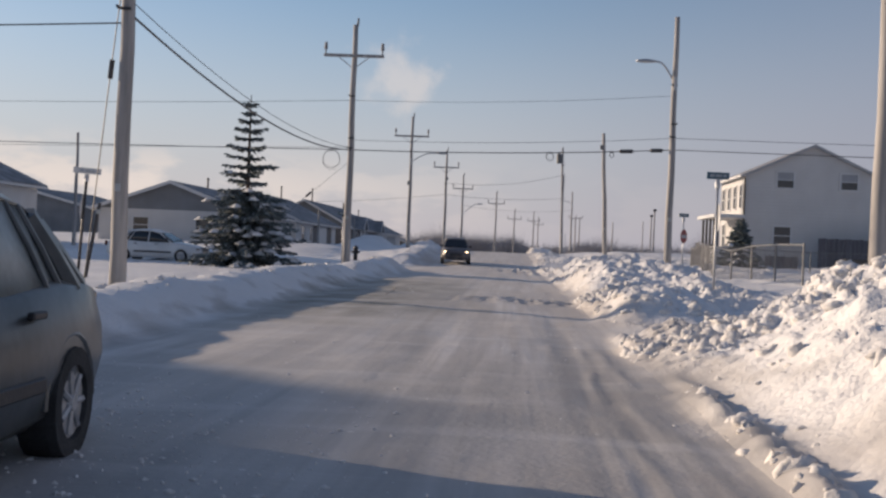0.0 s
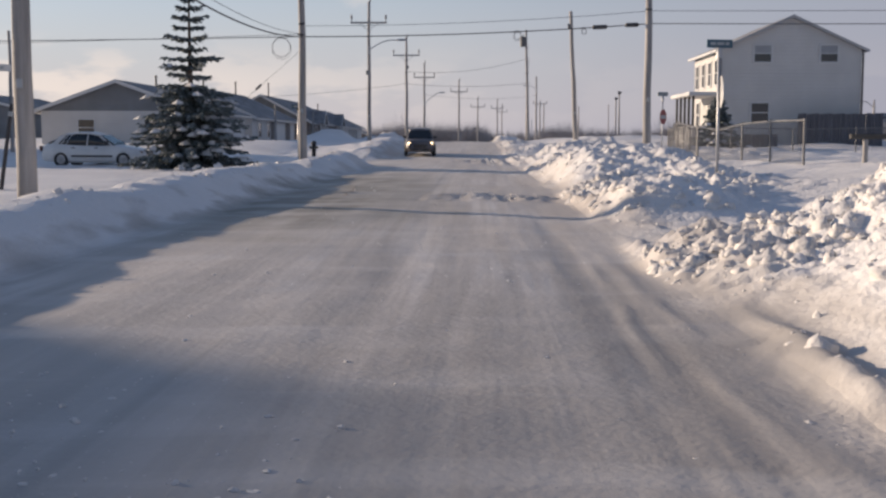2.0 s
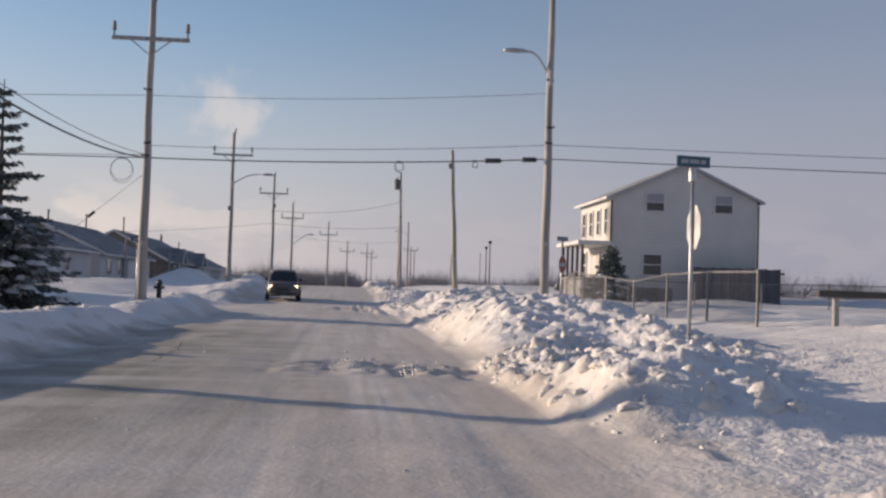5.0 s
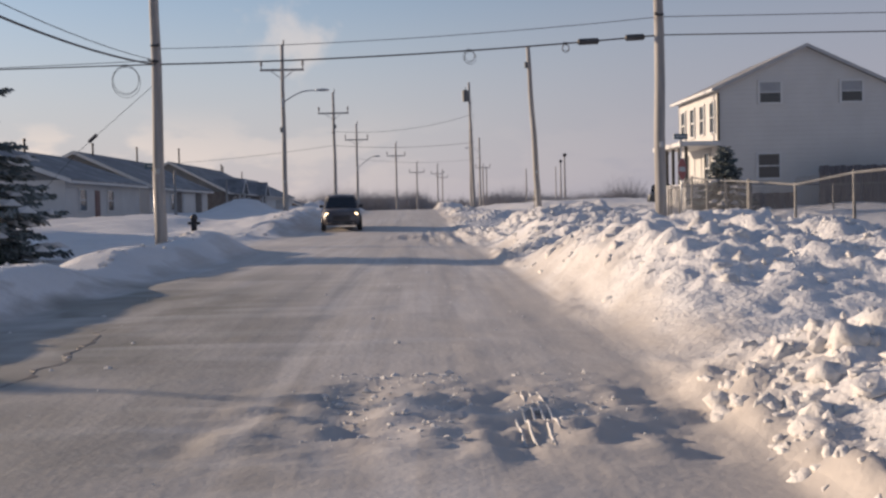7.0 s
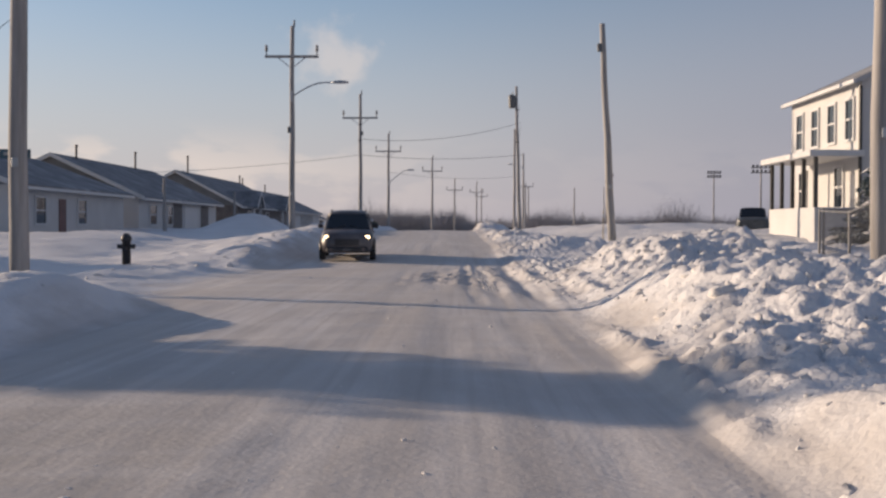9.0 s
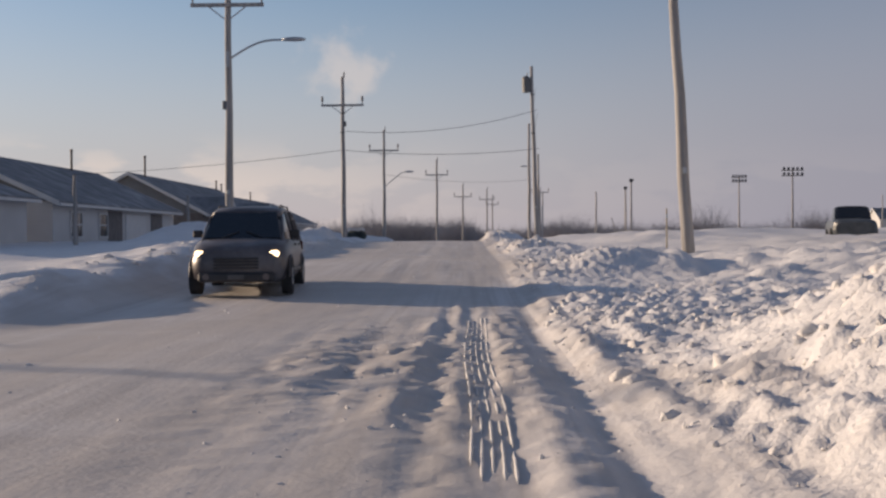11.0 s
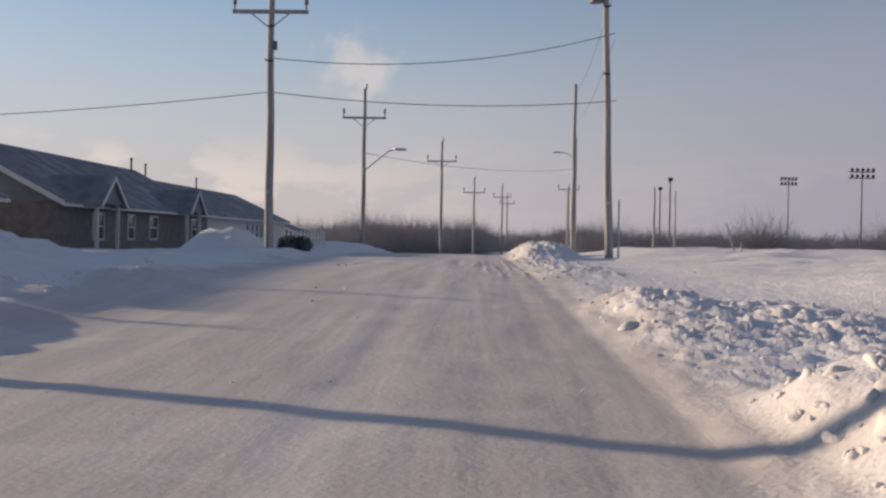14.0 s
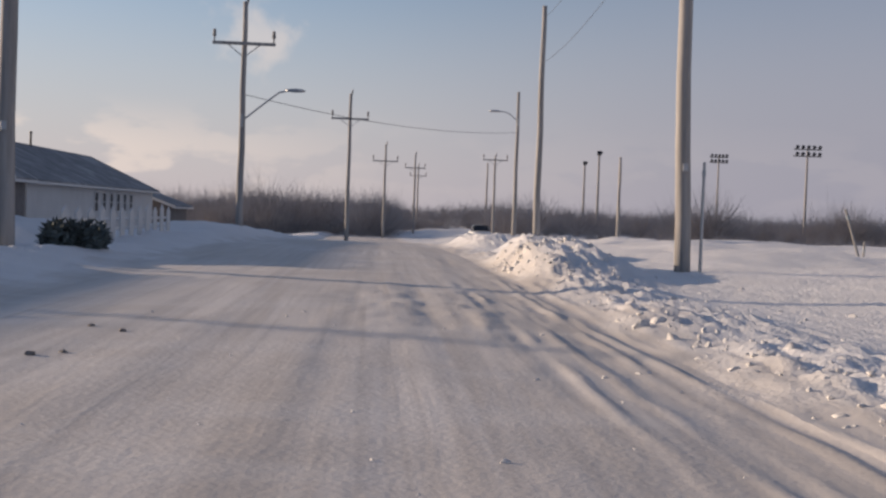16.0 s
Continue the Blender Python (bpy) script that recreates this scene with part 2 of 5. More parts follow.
# ---- building helpers ----
def part(name, bm, mat, parent=None, label="", smooth=False):
    """One mesh object from a bmesh, under a thing or a part."""
    me = bpy.data.meshes.new(name)
    bm.to_mesh(me)
    bm.free()
    me.materials.append(mat)
    if smooth:
        me.polygons.foreach_set("use_smooth", [True] * len(me.polygons))
    ob = new(name, me)
    if parent:
        ob.parent = parent
    if label:
        ob["label"] = label
    return ob


def thing(name, label, category, m=None, group="", kind=""):
    ob = new(name)
    ob.matrix_basis = m or Matrix()
    return tagged(ob, label, category, group, kind)


def box(bm, x0, x1, y0, y1, z0, z1, bevel=0.0):
    r = bmesh.ops.create_cube(bm, size=1.0, matrix=Matrix.LocRotScale(((x0 + x1) / 2, (y0 + y1) / 2, (z0 + z1) / 2), None, (x1 - x0, y1 - y0, z1 - z0)))
    if bevel:
        es = {e for v in r["verts"] for e in v.link_edges}
        bmesh.ops.bevel(bm, geom=list(es), offset=bevel, segments=1, affect="EDGES")
    return bm


def rod(bm, a, b, r0, r1=None, seg=8, cap=True):
    """A tapered rod from a to b."""
    a, b = Vector(a), Vector(b)
    r1 = r0 if r1 is None else r1
    q = (b - a).to_track_quat("Z", "Y")
    rings = []
    for p, r in ((a, r0), (b, r1)):
        rings.append([bm.verts.new(p + q @ Vector((r * math.cos(2 * math.pi * k / seg), r * math.sin(2 * math.pi * k / seg), 0))) for k in range(seg)])
    for k in range(seg):
        bm.faces.new((rings[0][k], rings[0][(k + 1) % seg], rings[1][(k + 1) % seg], rings[1][k]))
    if cap:
        bm.faces.new(rings[1]), bm.faces.new(rings[0][::-1])
    return bm


def tube(bm, pts, r, seg=6):
    """A round tube along points."""
    pts = [Vector(p) for p in pts]
    last, was, q = None, None, None
    for i, p in enumerate(pts):
        d = (pts[min(i + 1, len(pts) - 1)] - pts[max(i - 1, 0)]).normalized()
        q = was.rotation_difference(d) @ q if q else d.to_track_quat("Z", "Y")
        was = d
        rr = r[i] if isinstance(r, (list, tuple)) else r
        ring = [bm.verts.new(p + q @ Vector((rr * math.cos(2 * math.pi * k / seg), rr * math.sin(2 * math.pi * k / seg), 0))) for k in range(seg)]
        if last:
            for k in range(seg):
                bm.faces.new((last[k], last[(k + 1) % seg], ring[(k + 1) % seg], ring[k]))
        else:
            bm.faces.new(ring[::-1])
        last = ring
    bm.faces.new(last)
    return bm


def prism(bm, pts, z0, z1, m=None):
    """A flat outline (x, y) given depth along z, then posed."""
    m = m or Matrix()
    lo = [bm.verts.new(m @ Vector((x, y, z0))) for x, y in pts]
    hi = [bm.verts.new(m @ Vector((x, y, z1))) for x, y in pts]
    n = len(pts)
    bm.faces.new(lo[::-1]), bm.faces.new(hi)
    for k in range(n):
        bm.faces.new((lo[k], lo[(k + 1) % n], hi[(k + 1) % n], hi[k]))
    return bm


def loft(bm, rings, closed_ends=True):
    """Skin over rings of equal count."""
    made = [[bm.verts.new(p) for p in ring] for ring in rings]
    for a, b in zip(made, made[1:]):
        for k in range(len(a)):
            bm.faces.new((a[k], a[(k + 1) % len(a)], b[(k + 1) % len(a)], b[k]))
    if closed_ends:
        bm.faces.new(made[0][::-1]), bm.faces.new(made[-1])
    bmesh.ops.recalc_face_normals(bm, faces=bm.faces[:])
    return bm


# ---- the ground ----
def step(a, b, v):
    s = np.clip((np.asarray(v, float) - a) / (b - a), 0, 1)
    return s * s * (3 - 2 * s)


def lattice(ix, iy, seed):
    h = np.sin(ix * 127.1 + iy * 311.7 + seed * 74.7) * 43758.5453
    return h - np.floor(h)


def soft_noise(x, y, seed=0):
    """Smooth noise of unit cells, -1 to 1."""
    x, y = np.asarray(x, float), np.asarray(y, float)
    ix, iy = np.floor(x), np.floor(y)
    fx, fy = x - ix, y - iy
    fx, fy = fx * fx * (3 - 2 * fx), fy * fy * (3 - 2 * fy)
    a, b = lattice(ix, iy, seed), lattice(ix + 1, iy, seed)
    c, d = lattice(ix, iy + 1, seed), lattice(ix + 1, iy + 1, seed)
    return 2 * ((a * (1 - fx) + b * fx) * (1 - fy) + (c * (1 - fx) + d * fx) * fy) - 1


def lumps_of(x, y, cell, seed):
    """Rounded lumps crowded together: one dome of random size and height to a cell."""
    gx, gy = x / cell, y / cell
    ix, iy = np.floor(gx), np.floor(gy)
    out = np.zeros(np.shape(x))
    for dx in (-1, 0, 1):
        for dy in (-1, 0, 1):
            cx, cy = ix + dx, iy + dy
            px, py = cx + 0.15 + 0.7 * lattice(cx, cy, seed), cy + 0.15 + 0.7 * lattice(cx, cy, seed + 1)
            r, tall = 0.45 + 0.5 * lattice(cx, cy, seed + 2), 0.25 + 0.75 * lattice(cx, cy, seed + 3) ** 1.5
            q = np.clip(1 - ((gx - px) ** 2 + (gy - py) ** 2) / r**2, 0, 1)
            out = np.maximum(out, tall * q**0.6)
    return out * cell


def rough_noise(x, y, seed=0, octaves=4):
    out, amp = 0, 1.0
    for k in range(octaves):
        out = out + amp * soft_noise(x * 2**k + 17 * k, y * 2**k - 9 * k, seed + k)
        amp *= 0.5
    return out


def road_z(y):
    return -0.05 + 0.1 * step(12, 30, y) + 0.42 * step(57.5, 72.5, y) + 0.33 * step(76, 98, y) - 1.5 * step(116, 200, y)


def left_shift(y):
    """How far the left bank stands into the road."""
    return 1.55 * (1 - step(44, 50, y)) + 0.7 * step(53, 58, y) * (1 - step(72, 75, y)) + 0.6 * step(71, 75, y) * (1 - step(91, 96, y)) + 0.7 * step(77, 83, y) * (1 - step(91, 96, y)) + 0.15 * (1 - step(9, 16, y)) + 0.12 * soft_noise(y * 0.3, 0 * y, 77)


def left_bank(y):
    """Height of the ploughed bank along the left of the road."""
    h = 0.41 * (1 - step(43, 48, y)) + 0.05 * (1 - step(10, 16, y)) - 0.20 * np.exp(-(((y - 33.4) / 1.5) ** 4)) + 0.12 * step(44, 50, y) + 0.25 * step(56, 60, y) + 0.10 * step(67, 72, y)
    h = h - 0.25 * step(77, 83, y) - 0.05 * step(95, 99, y) + 0.26 * step(125, 131, y) - 0.2 * step(145, 165, y)
    return h * (1 + 0.18 * rough_noise(y * 0.35, 0 * y + 3.3, 5, 3))


# ploughed heaps along the right: x, y, half widths, height
HEAPS = [
    (5.75, 8.6, 1.7, 3.2, 0.80), (6.9, 13.3, 2.0, 1.6, 0.72), (4.4, 19.8, 0.9, 1.3, 0.36), (4.3, 22.3, 1.2, 1.6, 0.10),
    (5.15, 31.0, 1.6, 5.2, 0.58), (5.3, 42.4, 1.3, 3.6, 0.54), (6.05, 50.0, 1.75, 3.0, 0.62), (6.2, 53.5, 1.6, 1.6, 0.24),
    (5.7, 67.0, 1.2, 1.3, 0.26), (4.8, 75.8, 0.8, 1.8, 0.20), (4.5, 79.2, 0.8, 1.35, 0.34), (4.25, 86.5, 0.5, 2.0, 0.12),
]
HEAPS_FAR = [(4.4, 113.5, 1.1, 3.2, 0.42), (5.2, 120.0, 0.9, 3.0, 0.4), (5.2, 132.0, 1.2, 6.0, 0.4), (-4.6, 88.0, 1.2, 3.0, 0.25), (-6.4, 135.0, 1.6, 5.0, 0.30), (-9.0, 125.0, 1.4, 3.0, 0.50), (-6.0, 116.8, 0.8, 1.5, 0.45), (-6.4, 113.0, 1.1, 2.2, 0.70), (-9.8, 98.5, 1.6, 6.0, 0.72), (-11.0, 66.0, 3.5, 6.0, 0.3)]


def furrows(x, y):
    """Plough and tyre furrows running along the right-hand edge, broken here and there."""
    run = step(2.3, 2.8, x) * (1 - step(4.0, 4.6, x)) * (1 - step(108, 125, y))
    wander = 0.22 * soft_noise(y * 0.12, 0 * x, 71)
    cut = np.clip(rough_noise((x + wander) * 5.0, y * 0.10, 73, 2), -0.5, 1.1)
    crumb = np.abs(rough_noise(x * 6.0, y * 3.0, 74, 3))
    keep = np.clip(0.5 + 0.8 * soft_noise(y * 0.3, x * 0.7, 72), 0.1, 1)
    return run * keep * (0.055 * cut + 0.035 * crumb) * (0.08 + 0.12 * step(40, 44, y) + 0.05 * step(44, 50, y) * (1 - step(59, 63, y)) - 0.10 * step(60, 64, y) + 0.06 * step(88, 96, y))


# ridges thrown up beside the wheel lines: x, first and last y, height, half width
RIDGES = [(1.75, 50, 59, 0.04, 0.10), (2.12, 49, 60, 0.032, 0.08), (2.42, 48, 63, 0.02, 0.06), (2.78, 48, 63, 0.022, 0.06),
          (2.1, 100, 106, 0.014, 0.05), (2.45, 96, 108, 0.016, 0.045), (2.70, 94, 113, 0.017, 0.045), (2.92, 95, 112, 0.018, 0.045), (3.14, 93, 113, 0.018, 0.045), (3.34, 94, 112, 0.014, 0.045),
          (2.60, 4, 15, 0.008, 0.035), (2.76, 4, 16, 0.009, 0.035), (2.92, 4, 16, 0.009, 0.035), (3.08, 4, 15, 0.008, 0.035), (3.55, 45, 62, 0.032, 0.07), (4.02, 45, 61, 0.05, 0.10), (2.88, 46, 60, 0.018, 0.09), (3.40, 5, 12, 0.06, 0.07)]


# wheel ruts pressed into the loose snow: x, first and last y, depth, half width
RUTS = [(2.30, 45, 61, 0.018, 0.11), (3.22, 46, 63, 0.010, 0.09), (3.76, 44, 62, 0.02, 0.08)]


def ruts(x, y):
    out = 0
    for k, (x0, y0, y1, h, w) in enumerate(RUTS):
        bend = 0.08 * soft_noise(y * 0.22, 0 * y, 190 + k)
        gate = step(y0, y0 + 2, y) * (1 - step(y1 - 2, y1, y))
        out = out - h * gate * np.exp(-(np.abs((x - x0 - bend) / w) ** 4))
    return out


def crumbs(x, y, seed):
    """Fine broken crumbs, angular and crowded."""
    a = lumps_of(x + 0.05 * soft_noise(x * 9, y * 9, seed), y + 0.05 * soft_noise(x * 9, y * 9, seed + 1), 0.19, seed + 2)
    b = lumps_of(x, y, 0.105, seed + 6)
    return 0.50 * a + 0.6 * b + 0.026 * np.abs(rough_noise(x * 9.0, y * 9.0, seed + 10, 2))


def ridges(x, y):
    out = 0
    for k, (x0, y0, y1, h, w) in enumerate(RIDGES):
        bend = 0.10 * soft_noise(y * 0.22, 0 * y, 90 + k) + 0.03 * soft_noise(y * 1.3, 0 * y, 120 + k)
        gate = step(y0, y0 + 2, y) * (1 - step(y1 - 2, y1, y)) * np.clip(0.65 + 0.9 * soft_noise(y * 0.9, 0 * y, 150 + k), 0, 1.2)
        out = out + h * gate * np.exp(-((x - x0 - bend) / w) ** 2)
    return out


def rubble(x, y):
    """How churned the right-hand verge is: 0 smooth drift, 1 broken clods."""
    def band(at, half, power=4):
        return np.exp(-(np.abs((y - at) / half) ** power))
    near_edge = 1 - step(5.6, 6.8, x)
    w = band(13.4, 1.9) * (1 - step(6.6, 8.0, x)) + 0.85 * band(22.5, 1.9) * near_edge + 0.12 * band(18.0, 1.2) * near_edge
    w = w + 0.55 * band(26.5, 3.5) * step(5.2, 6.2, x) * (1 - step(7.5, 9.0, x)) + 0.5 * band(38.5, 2.5) + 0.5 * band(55.0, 8.0) + 0.4 * band(70.0, 6.0) * near_edge + 0.35 * band(82.5, 2.0) * near_edge + 0.6 * band(86.5, 2.4) * near_edge
    w = w + 0.36 * step(93, 98, y) * (1 - step(118, 124, y)) * (1 - step(4.4, 5.6, x))
    return np.clip(0.06 + w * (0.75 + 0.5 * soft_noise(x * 0.5, y * 0.5, 63)), 0.05, 1.2)


def ground_z(x, y):
    x, y = np.asarray(x, float), np.asarray(y, float)
    near = 1 - step(130, 220, y)
    z = road_z(y)
    # packed carriageway with wheel lines
    on = step(-3.3, -2.9, x - left_shift(y)) * (1 - step(3.1, 3.4, x))
    z = z + on * (0.03 * np.cos(x * 0.5) - 0.006 * np.exp(-((np.abs(x - 2.0) - 0.75) / 0.22) ** 2) - 0.005 * np.exp(-((np.abs(x + 1.5) - 0.75) / 0.25) ** 2))
    z = z + on * (0.005 * rough_noise(x * 3.0, y * 0.12, 11, 4) + 0.005 * rough_noise(x * 2.2, y * 1.4, 12, 3))
    # churned strips
    churn = np.exp(-((y - 23.3) / 1.0) ** 4) + np.exp(-((y - 53.5) / 3.2) ** 2) + 0.6 * np.exp(-((y - 105.0) / 4.0) ** 2)
    lane = churn * step(0.6, 1.3, x) * (1 - step(2.7, 3.3, x) * step(40, 44, y)) * (1 - step(40, 44, y) * np.exp(-(np.abs((x - 2.6) / 0.17) ** 4)))
    z = z + on * lane * (0.045 * np.abs(rough_noise(x * 4.5, y * 4.0, 14, 4)) - 0.03 * np.clip(np.sin(x * 8.5 + 0.25 * soft_noise(y * 0.6, 0 * y, 15)), 0, 1) + 0.008 * np.sin(y * 52) * np.clip(np.sin(x * 8.5), 0, 1))
    # left bank and yard
    shift = left_shift(y)
    xl = x - shift
    side = 1 - step(-4.1, -2.7 - 0.4 * (1 - step(43, 48, y)), xl)
    back = 1 - step(-5.7 - 1.8 * step(44, 50, y), -4.3, xl)
    hb = left_bank(y)
    yard = -0.09 - 0.03 * (1 - step(24, 32, y)) + 0.19 * step(43, 51, y) + 0.10 * step(50, 64, y) - 0.22 * step(92, 102, y) + 0.07 * rough_noise(x * 0.22, y * 0.16, 21, 4)
    z = z + side * (hb * (1 - back) + yard * back) + side * (0.03 + 0.02 * step(43, 48, y)) * rough_noise(x * 1.1, y * 0.9, 22, 4) * near
    # right verge
    verge = step(3.2, 3.9, x)
    far = step(6.5, 10.0, x)
    rise = 0.03 + 0.38 * step(5.5, 11.0, x) + far * (0.15 * rough_noise(x * 0.25, y * 0.2, 31, 4) + 0.06 * rough_noise(x * 0.5, y * 0.9, 32, 3))
    z = z + verge * rise
    heap = 0
    for hx, hy, sx, sy, hh in HEAPS + HEAPS_FAR:
        heap = heap + hh * np.exp(-(np.abs((x - hx) / sx) ** 4.2 + np.abs((y - hy) / sy) ** 3.6))
    z = z + np.where(x > 0, verge, side) * (heap * (1 + 0.16 * rough_noise(x * 1.1, y * 1.1, 41, 4)) + np.clip(heap * 2.2, 0, 1) * (0.08 * np.abs(rough_noise(x * 1.9, y * 1.9, 42, 4)) + 0.045 * np.abs(rough_noise(x * 5.0, y * 5.0, 43, 3)) - 0.04) + 0.13 * np.clip(heap * 3.0 - 1.1, 0, 1) * (np.abs(rough_noise(x * 1.5, y * 1.5, 44, 3)) - 0.2))
    # kerbside ridge and clods on the right
    track = step(2.2, 2.4, x) * (1 - step(3.2, 3.6, x)) * step(46, 49, y) * (1 - step(58, 62, y)) * np.clip(1 - np.exp(-(np.abs((x - 2.6) / 0.17) ** 4)) - np.exp(-(np.abs((x - 3.22) / 0.12) ** 4)), 0, 1)
    z = z + furrows(x, y) + ridges(x, y) + ruts(x, y) + track * 0.28 * crumbs(x, y, 140)
    ridge = np.exp(-((x - 3.42 - 0.10 * soft_noise(y * 0.5, 0 * y, 7)) / 0.11) ** 2) * (1 - step(58, 70, y) * 0.75) * np.clip(0.6 + 0.8 * soft_noise(y * 0.35, 0 * y, 8), 0, 1.2)
    gap = 1 - 0.75 * np.exp(-(np.abs((y - 17.0) / 2.2) ** 4)) - 0.6 * np.exp(-(np.abs((y - 90.0) / 4.0) ** 4))
    z = z + near * gap * ridge * (0.03 + 0.09 * np.abs(rough_noise(x * 3.0, y * 2.4, 51, 3)))
    rub = verge * (1 - far) * near
    # churned field beyond the verge, and lumps along the crest of the left bank
    wide = step(5.5, 7.0, x) * (1 - step(11.5, 15.0, x)) * step(42, 47, y) * (1 - step(66, 76, y))
    z = z + wide * (0.16 * lumps_of(x, y, 0.85, 101) + 0.22 * lumps_of(x, y, 0.42, 105) + 0.10 * np.abs(rough_noise(x * 0.9, y * 0.9, 109, 3)) - 0.10)
    crest = side * np.exp(-(((xl + 4.3) / 0.75) ** 2))
    z = z + crest * near * (0.30 * lumps_of(x, y, 0.42, 111) + 0.16 * lumps_of(x, y, 0.2, 115)) * (0.40 + 0.60 * step(54, 62, y)) * np.clip(0.5 + 0.8 * soft_noise(y * 0.4, 0 * y, 117), 0, 1)
    lumps = np.abs(rough_noise(x * 1.5, y * 1.5, 61, 3)) * 0.15 + np.abs(rough_noise(x * 3.4, y * 3.4, 62, 3)) * 0.10
    grit = np.abs(rough_noise(x * 7.5, y * 7.5, 64, 2)) * 0.045
    w = rubble(x, y)
    clod = 0.42 * lumps_of(x + 0.1 * soft_noise(x * 2, y * 2, 65), y, 0.36, 81) + 0.5 * lumps_of(x, y, 0.17, 85)
    z = z + rub * (0.55 * lumps * w + grit * np.clip(w * 1.6, 0.25, 1) + 0.75 * clod * np.clip(w * 1.25 - 0.12, 0, 1) + crumbs(x, y, 160) * np.clip(w * 1.5, 0.15, 1))
    crag = lumps_of(x, y + 0.12 * soft_noise(x * 3, y * 3, 66), 0.30, 91)
    z = z + np.where(x > 0, verge, 0.8 * side) * np.clip(heap * 2.6 - 0.35, 0, 1) * near * (0.24 * crag + 0.34 * crumbs(x, y, 170)) * np.clip(0.75 + 0.5 * soft_noise(x * 0.8, y * 0.8, 67), 0.25, 1.1)
    return z


def ground_at(x, y):
    return float(ground_z(np.array([x]), np.array([y]))[0])


def spread(*pieces):
    """Grid lines: stretches (start, end, step)."""
    out = []
    for a, b, s in pieces:
        out += list(np.arange(a, b, s))
    return np.array(sorted(set(np.round(out, 4))))


def build_ground():
    xs = spread((-2500, -300, 220), (-300, -60, 30), (-60, -20, 4), (-20, -8, 0.8), (-8, -5.4, 0.25), (-5.4, -2.6, 0.1), (-2.6, 0.6, 0.15), (0.6, 2.1, 0.07), (2.1, 5.6, 0.04), (5.6, 6.9, 0.055), (6.9, 12, 0.11), (12, 15, 0.3), (15, 30, 1.0), (30, 90, 5), (90, 300, 30), (300, 2600, 230))
    ys = spread((-60, 0, 6), (0, 4, 0.5), (4, 16, 0.05), (16, 44, 0.062), (44, 60, 0.05), (60, 100, 0.13), (100, 112, 0.2), (110, 140, 0.4), (140, 220, 2), (220, 500, 14), (500, 3000, 160))
    X, Y = np.meshgrid(xs, ys)
    Z = ground_z(X, Y)
    nx, ny = len(xs), len(ys)
    verts = np.stack([X, Y, Z], -1).reshape(-1, 3)
    j, i = np.meshgrid(np.arange(ny - 1), np.arange(nx - 1), indexing="ij")
    a = (j * nx + i).ravel()
    quads = np.stack([a, a + 1, a + nx + 1, a + nx], -1)
    mid = (xs[:-1] + xs[1:]) / 2
    road = ((mid > -2.6) & (mid < 3.3))[i.ravel()] & (ys[:-1][j.ravel()] < 400)
    for name, pick, mat, label in (("ground", ~road, SNOW, "snow-covered verges and yards with ploughed banks and heaps"),
                                   ("road", road, SNOW, "straight road under packed snow with grey wheel lines")):
        q = quads[pick]
        used, inv = np.unique(q, return_inverse=True)
        me = bpy.data.meshes.new(name)
        me.vertices.add(len(used)), me.loops.add(q.size), me.polygons.add(len(q))
        me.vertices.foreach_set("co", verts[used].ravel())
        me.loops.foreach_set("vertex_index", inv.ravel().astype(np.int32))
        me.polygons.foreach_set("loop_start", np.arange(0, q.size, 4, dtype=np.int32))
        me.polygons.foreach_set("use_smooth", np.ones(len(q), bool))
        me.update()
        me.materials.append(mat)
        tagged(new(name, me), label, name, kind="structure")


build_ground()


def clods(count, zone, seed, small, large, name, label, fine=1, sink=0.25):
    """Loose lumps of ploughed snow, past counting, as one sheet of lumps."""
    rnd = np.random.RandomState(seed)
    ico = bmesh.new()
    bmesh.ops.create_icosphere(ico, subdivisions=fine, radius=1.0)
    base = np.array([v.co[:] for v in ico.verts])
    tri = np.array([[v.index for v in f.verts] for f in ico.faces])
    ico.free()
    pts = np.array(zone(rnd, count))
    lift = ground_z(pts[:, 0], pts[:, 1])
    V, F = [], []
    for k, (x, y) in enumerate(pts):
        s = small + (large - small) * rnd.rand() ** (4 if fine == 1 else 2.6)
        r = np.ones(len(base))
        for f in (1.5, 3.0, 6.0):
            r = r + (0.36 if fine == 1 else 0.20) / f**0.7 * np.sin(base @ (rnd.randn(3) * f) + rnd.rand() * 6.28)
        v = base * r[:, None] * (s * (0.6 + 0.7 * rnd.rand(3) if fine == 1 else 0.45 + 1.0 * rnd.rand(3))) * (1, 1, 0.85)
        if fine > 1:
            v = v + 0.16 * s * np.sin(base[:, ::-1] * 5.0 + 6.28 * rnd.rand(3)) + 0.09 * s * rnd.randn(len(base), 1) * base
        V.append(v + (x, y, lift[k] - (0.15 if fine == 1 else sink) * s))
        F.append(tri + len(base) * k)
    me = bpy.data.meshes.new(name)
    me.from_pydata(np.concatenate(V).tolist(), [], np.concatenate(F).tolist())
    me.materials.append(SNOW_CHUNK)
    if fine > 1:
        me.polygons.foreach_set("use_smooth", np.ones(len(me.polygons), bool))
    return tagged(new(name, me), label, "snow", kind="stuff")


def zone_right(rnd, n):
    out = []
    while len(out) < n:
        x, y = 3.5 + 3.8 * rnd.rand() ** 1.2, 4.5 + 112 * rnd.rand() ** 1.35
        if rnd.rand() * 1.1 < float(rubble(np.array(x), np.array(y))):
            out.append((x, y))
    return out


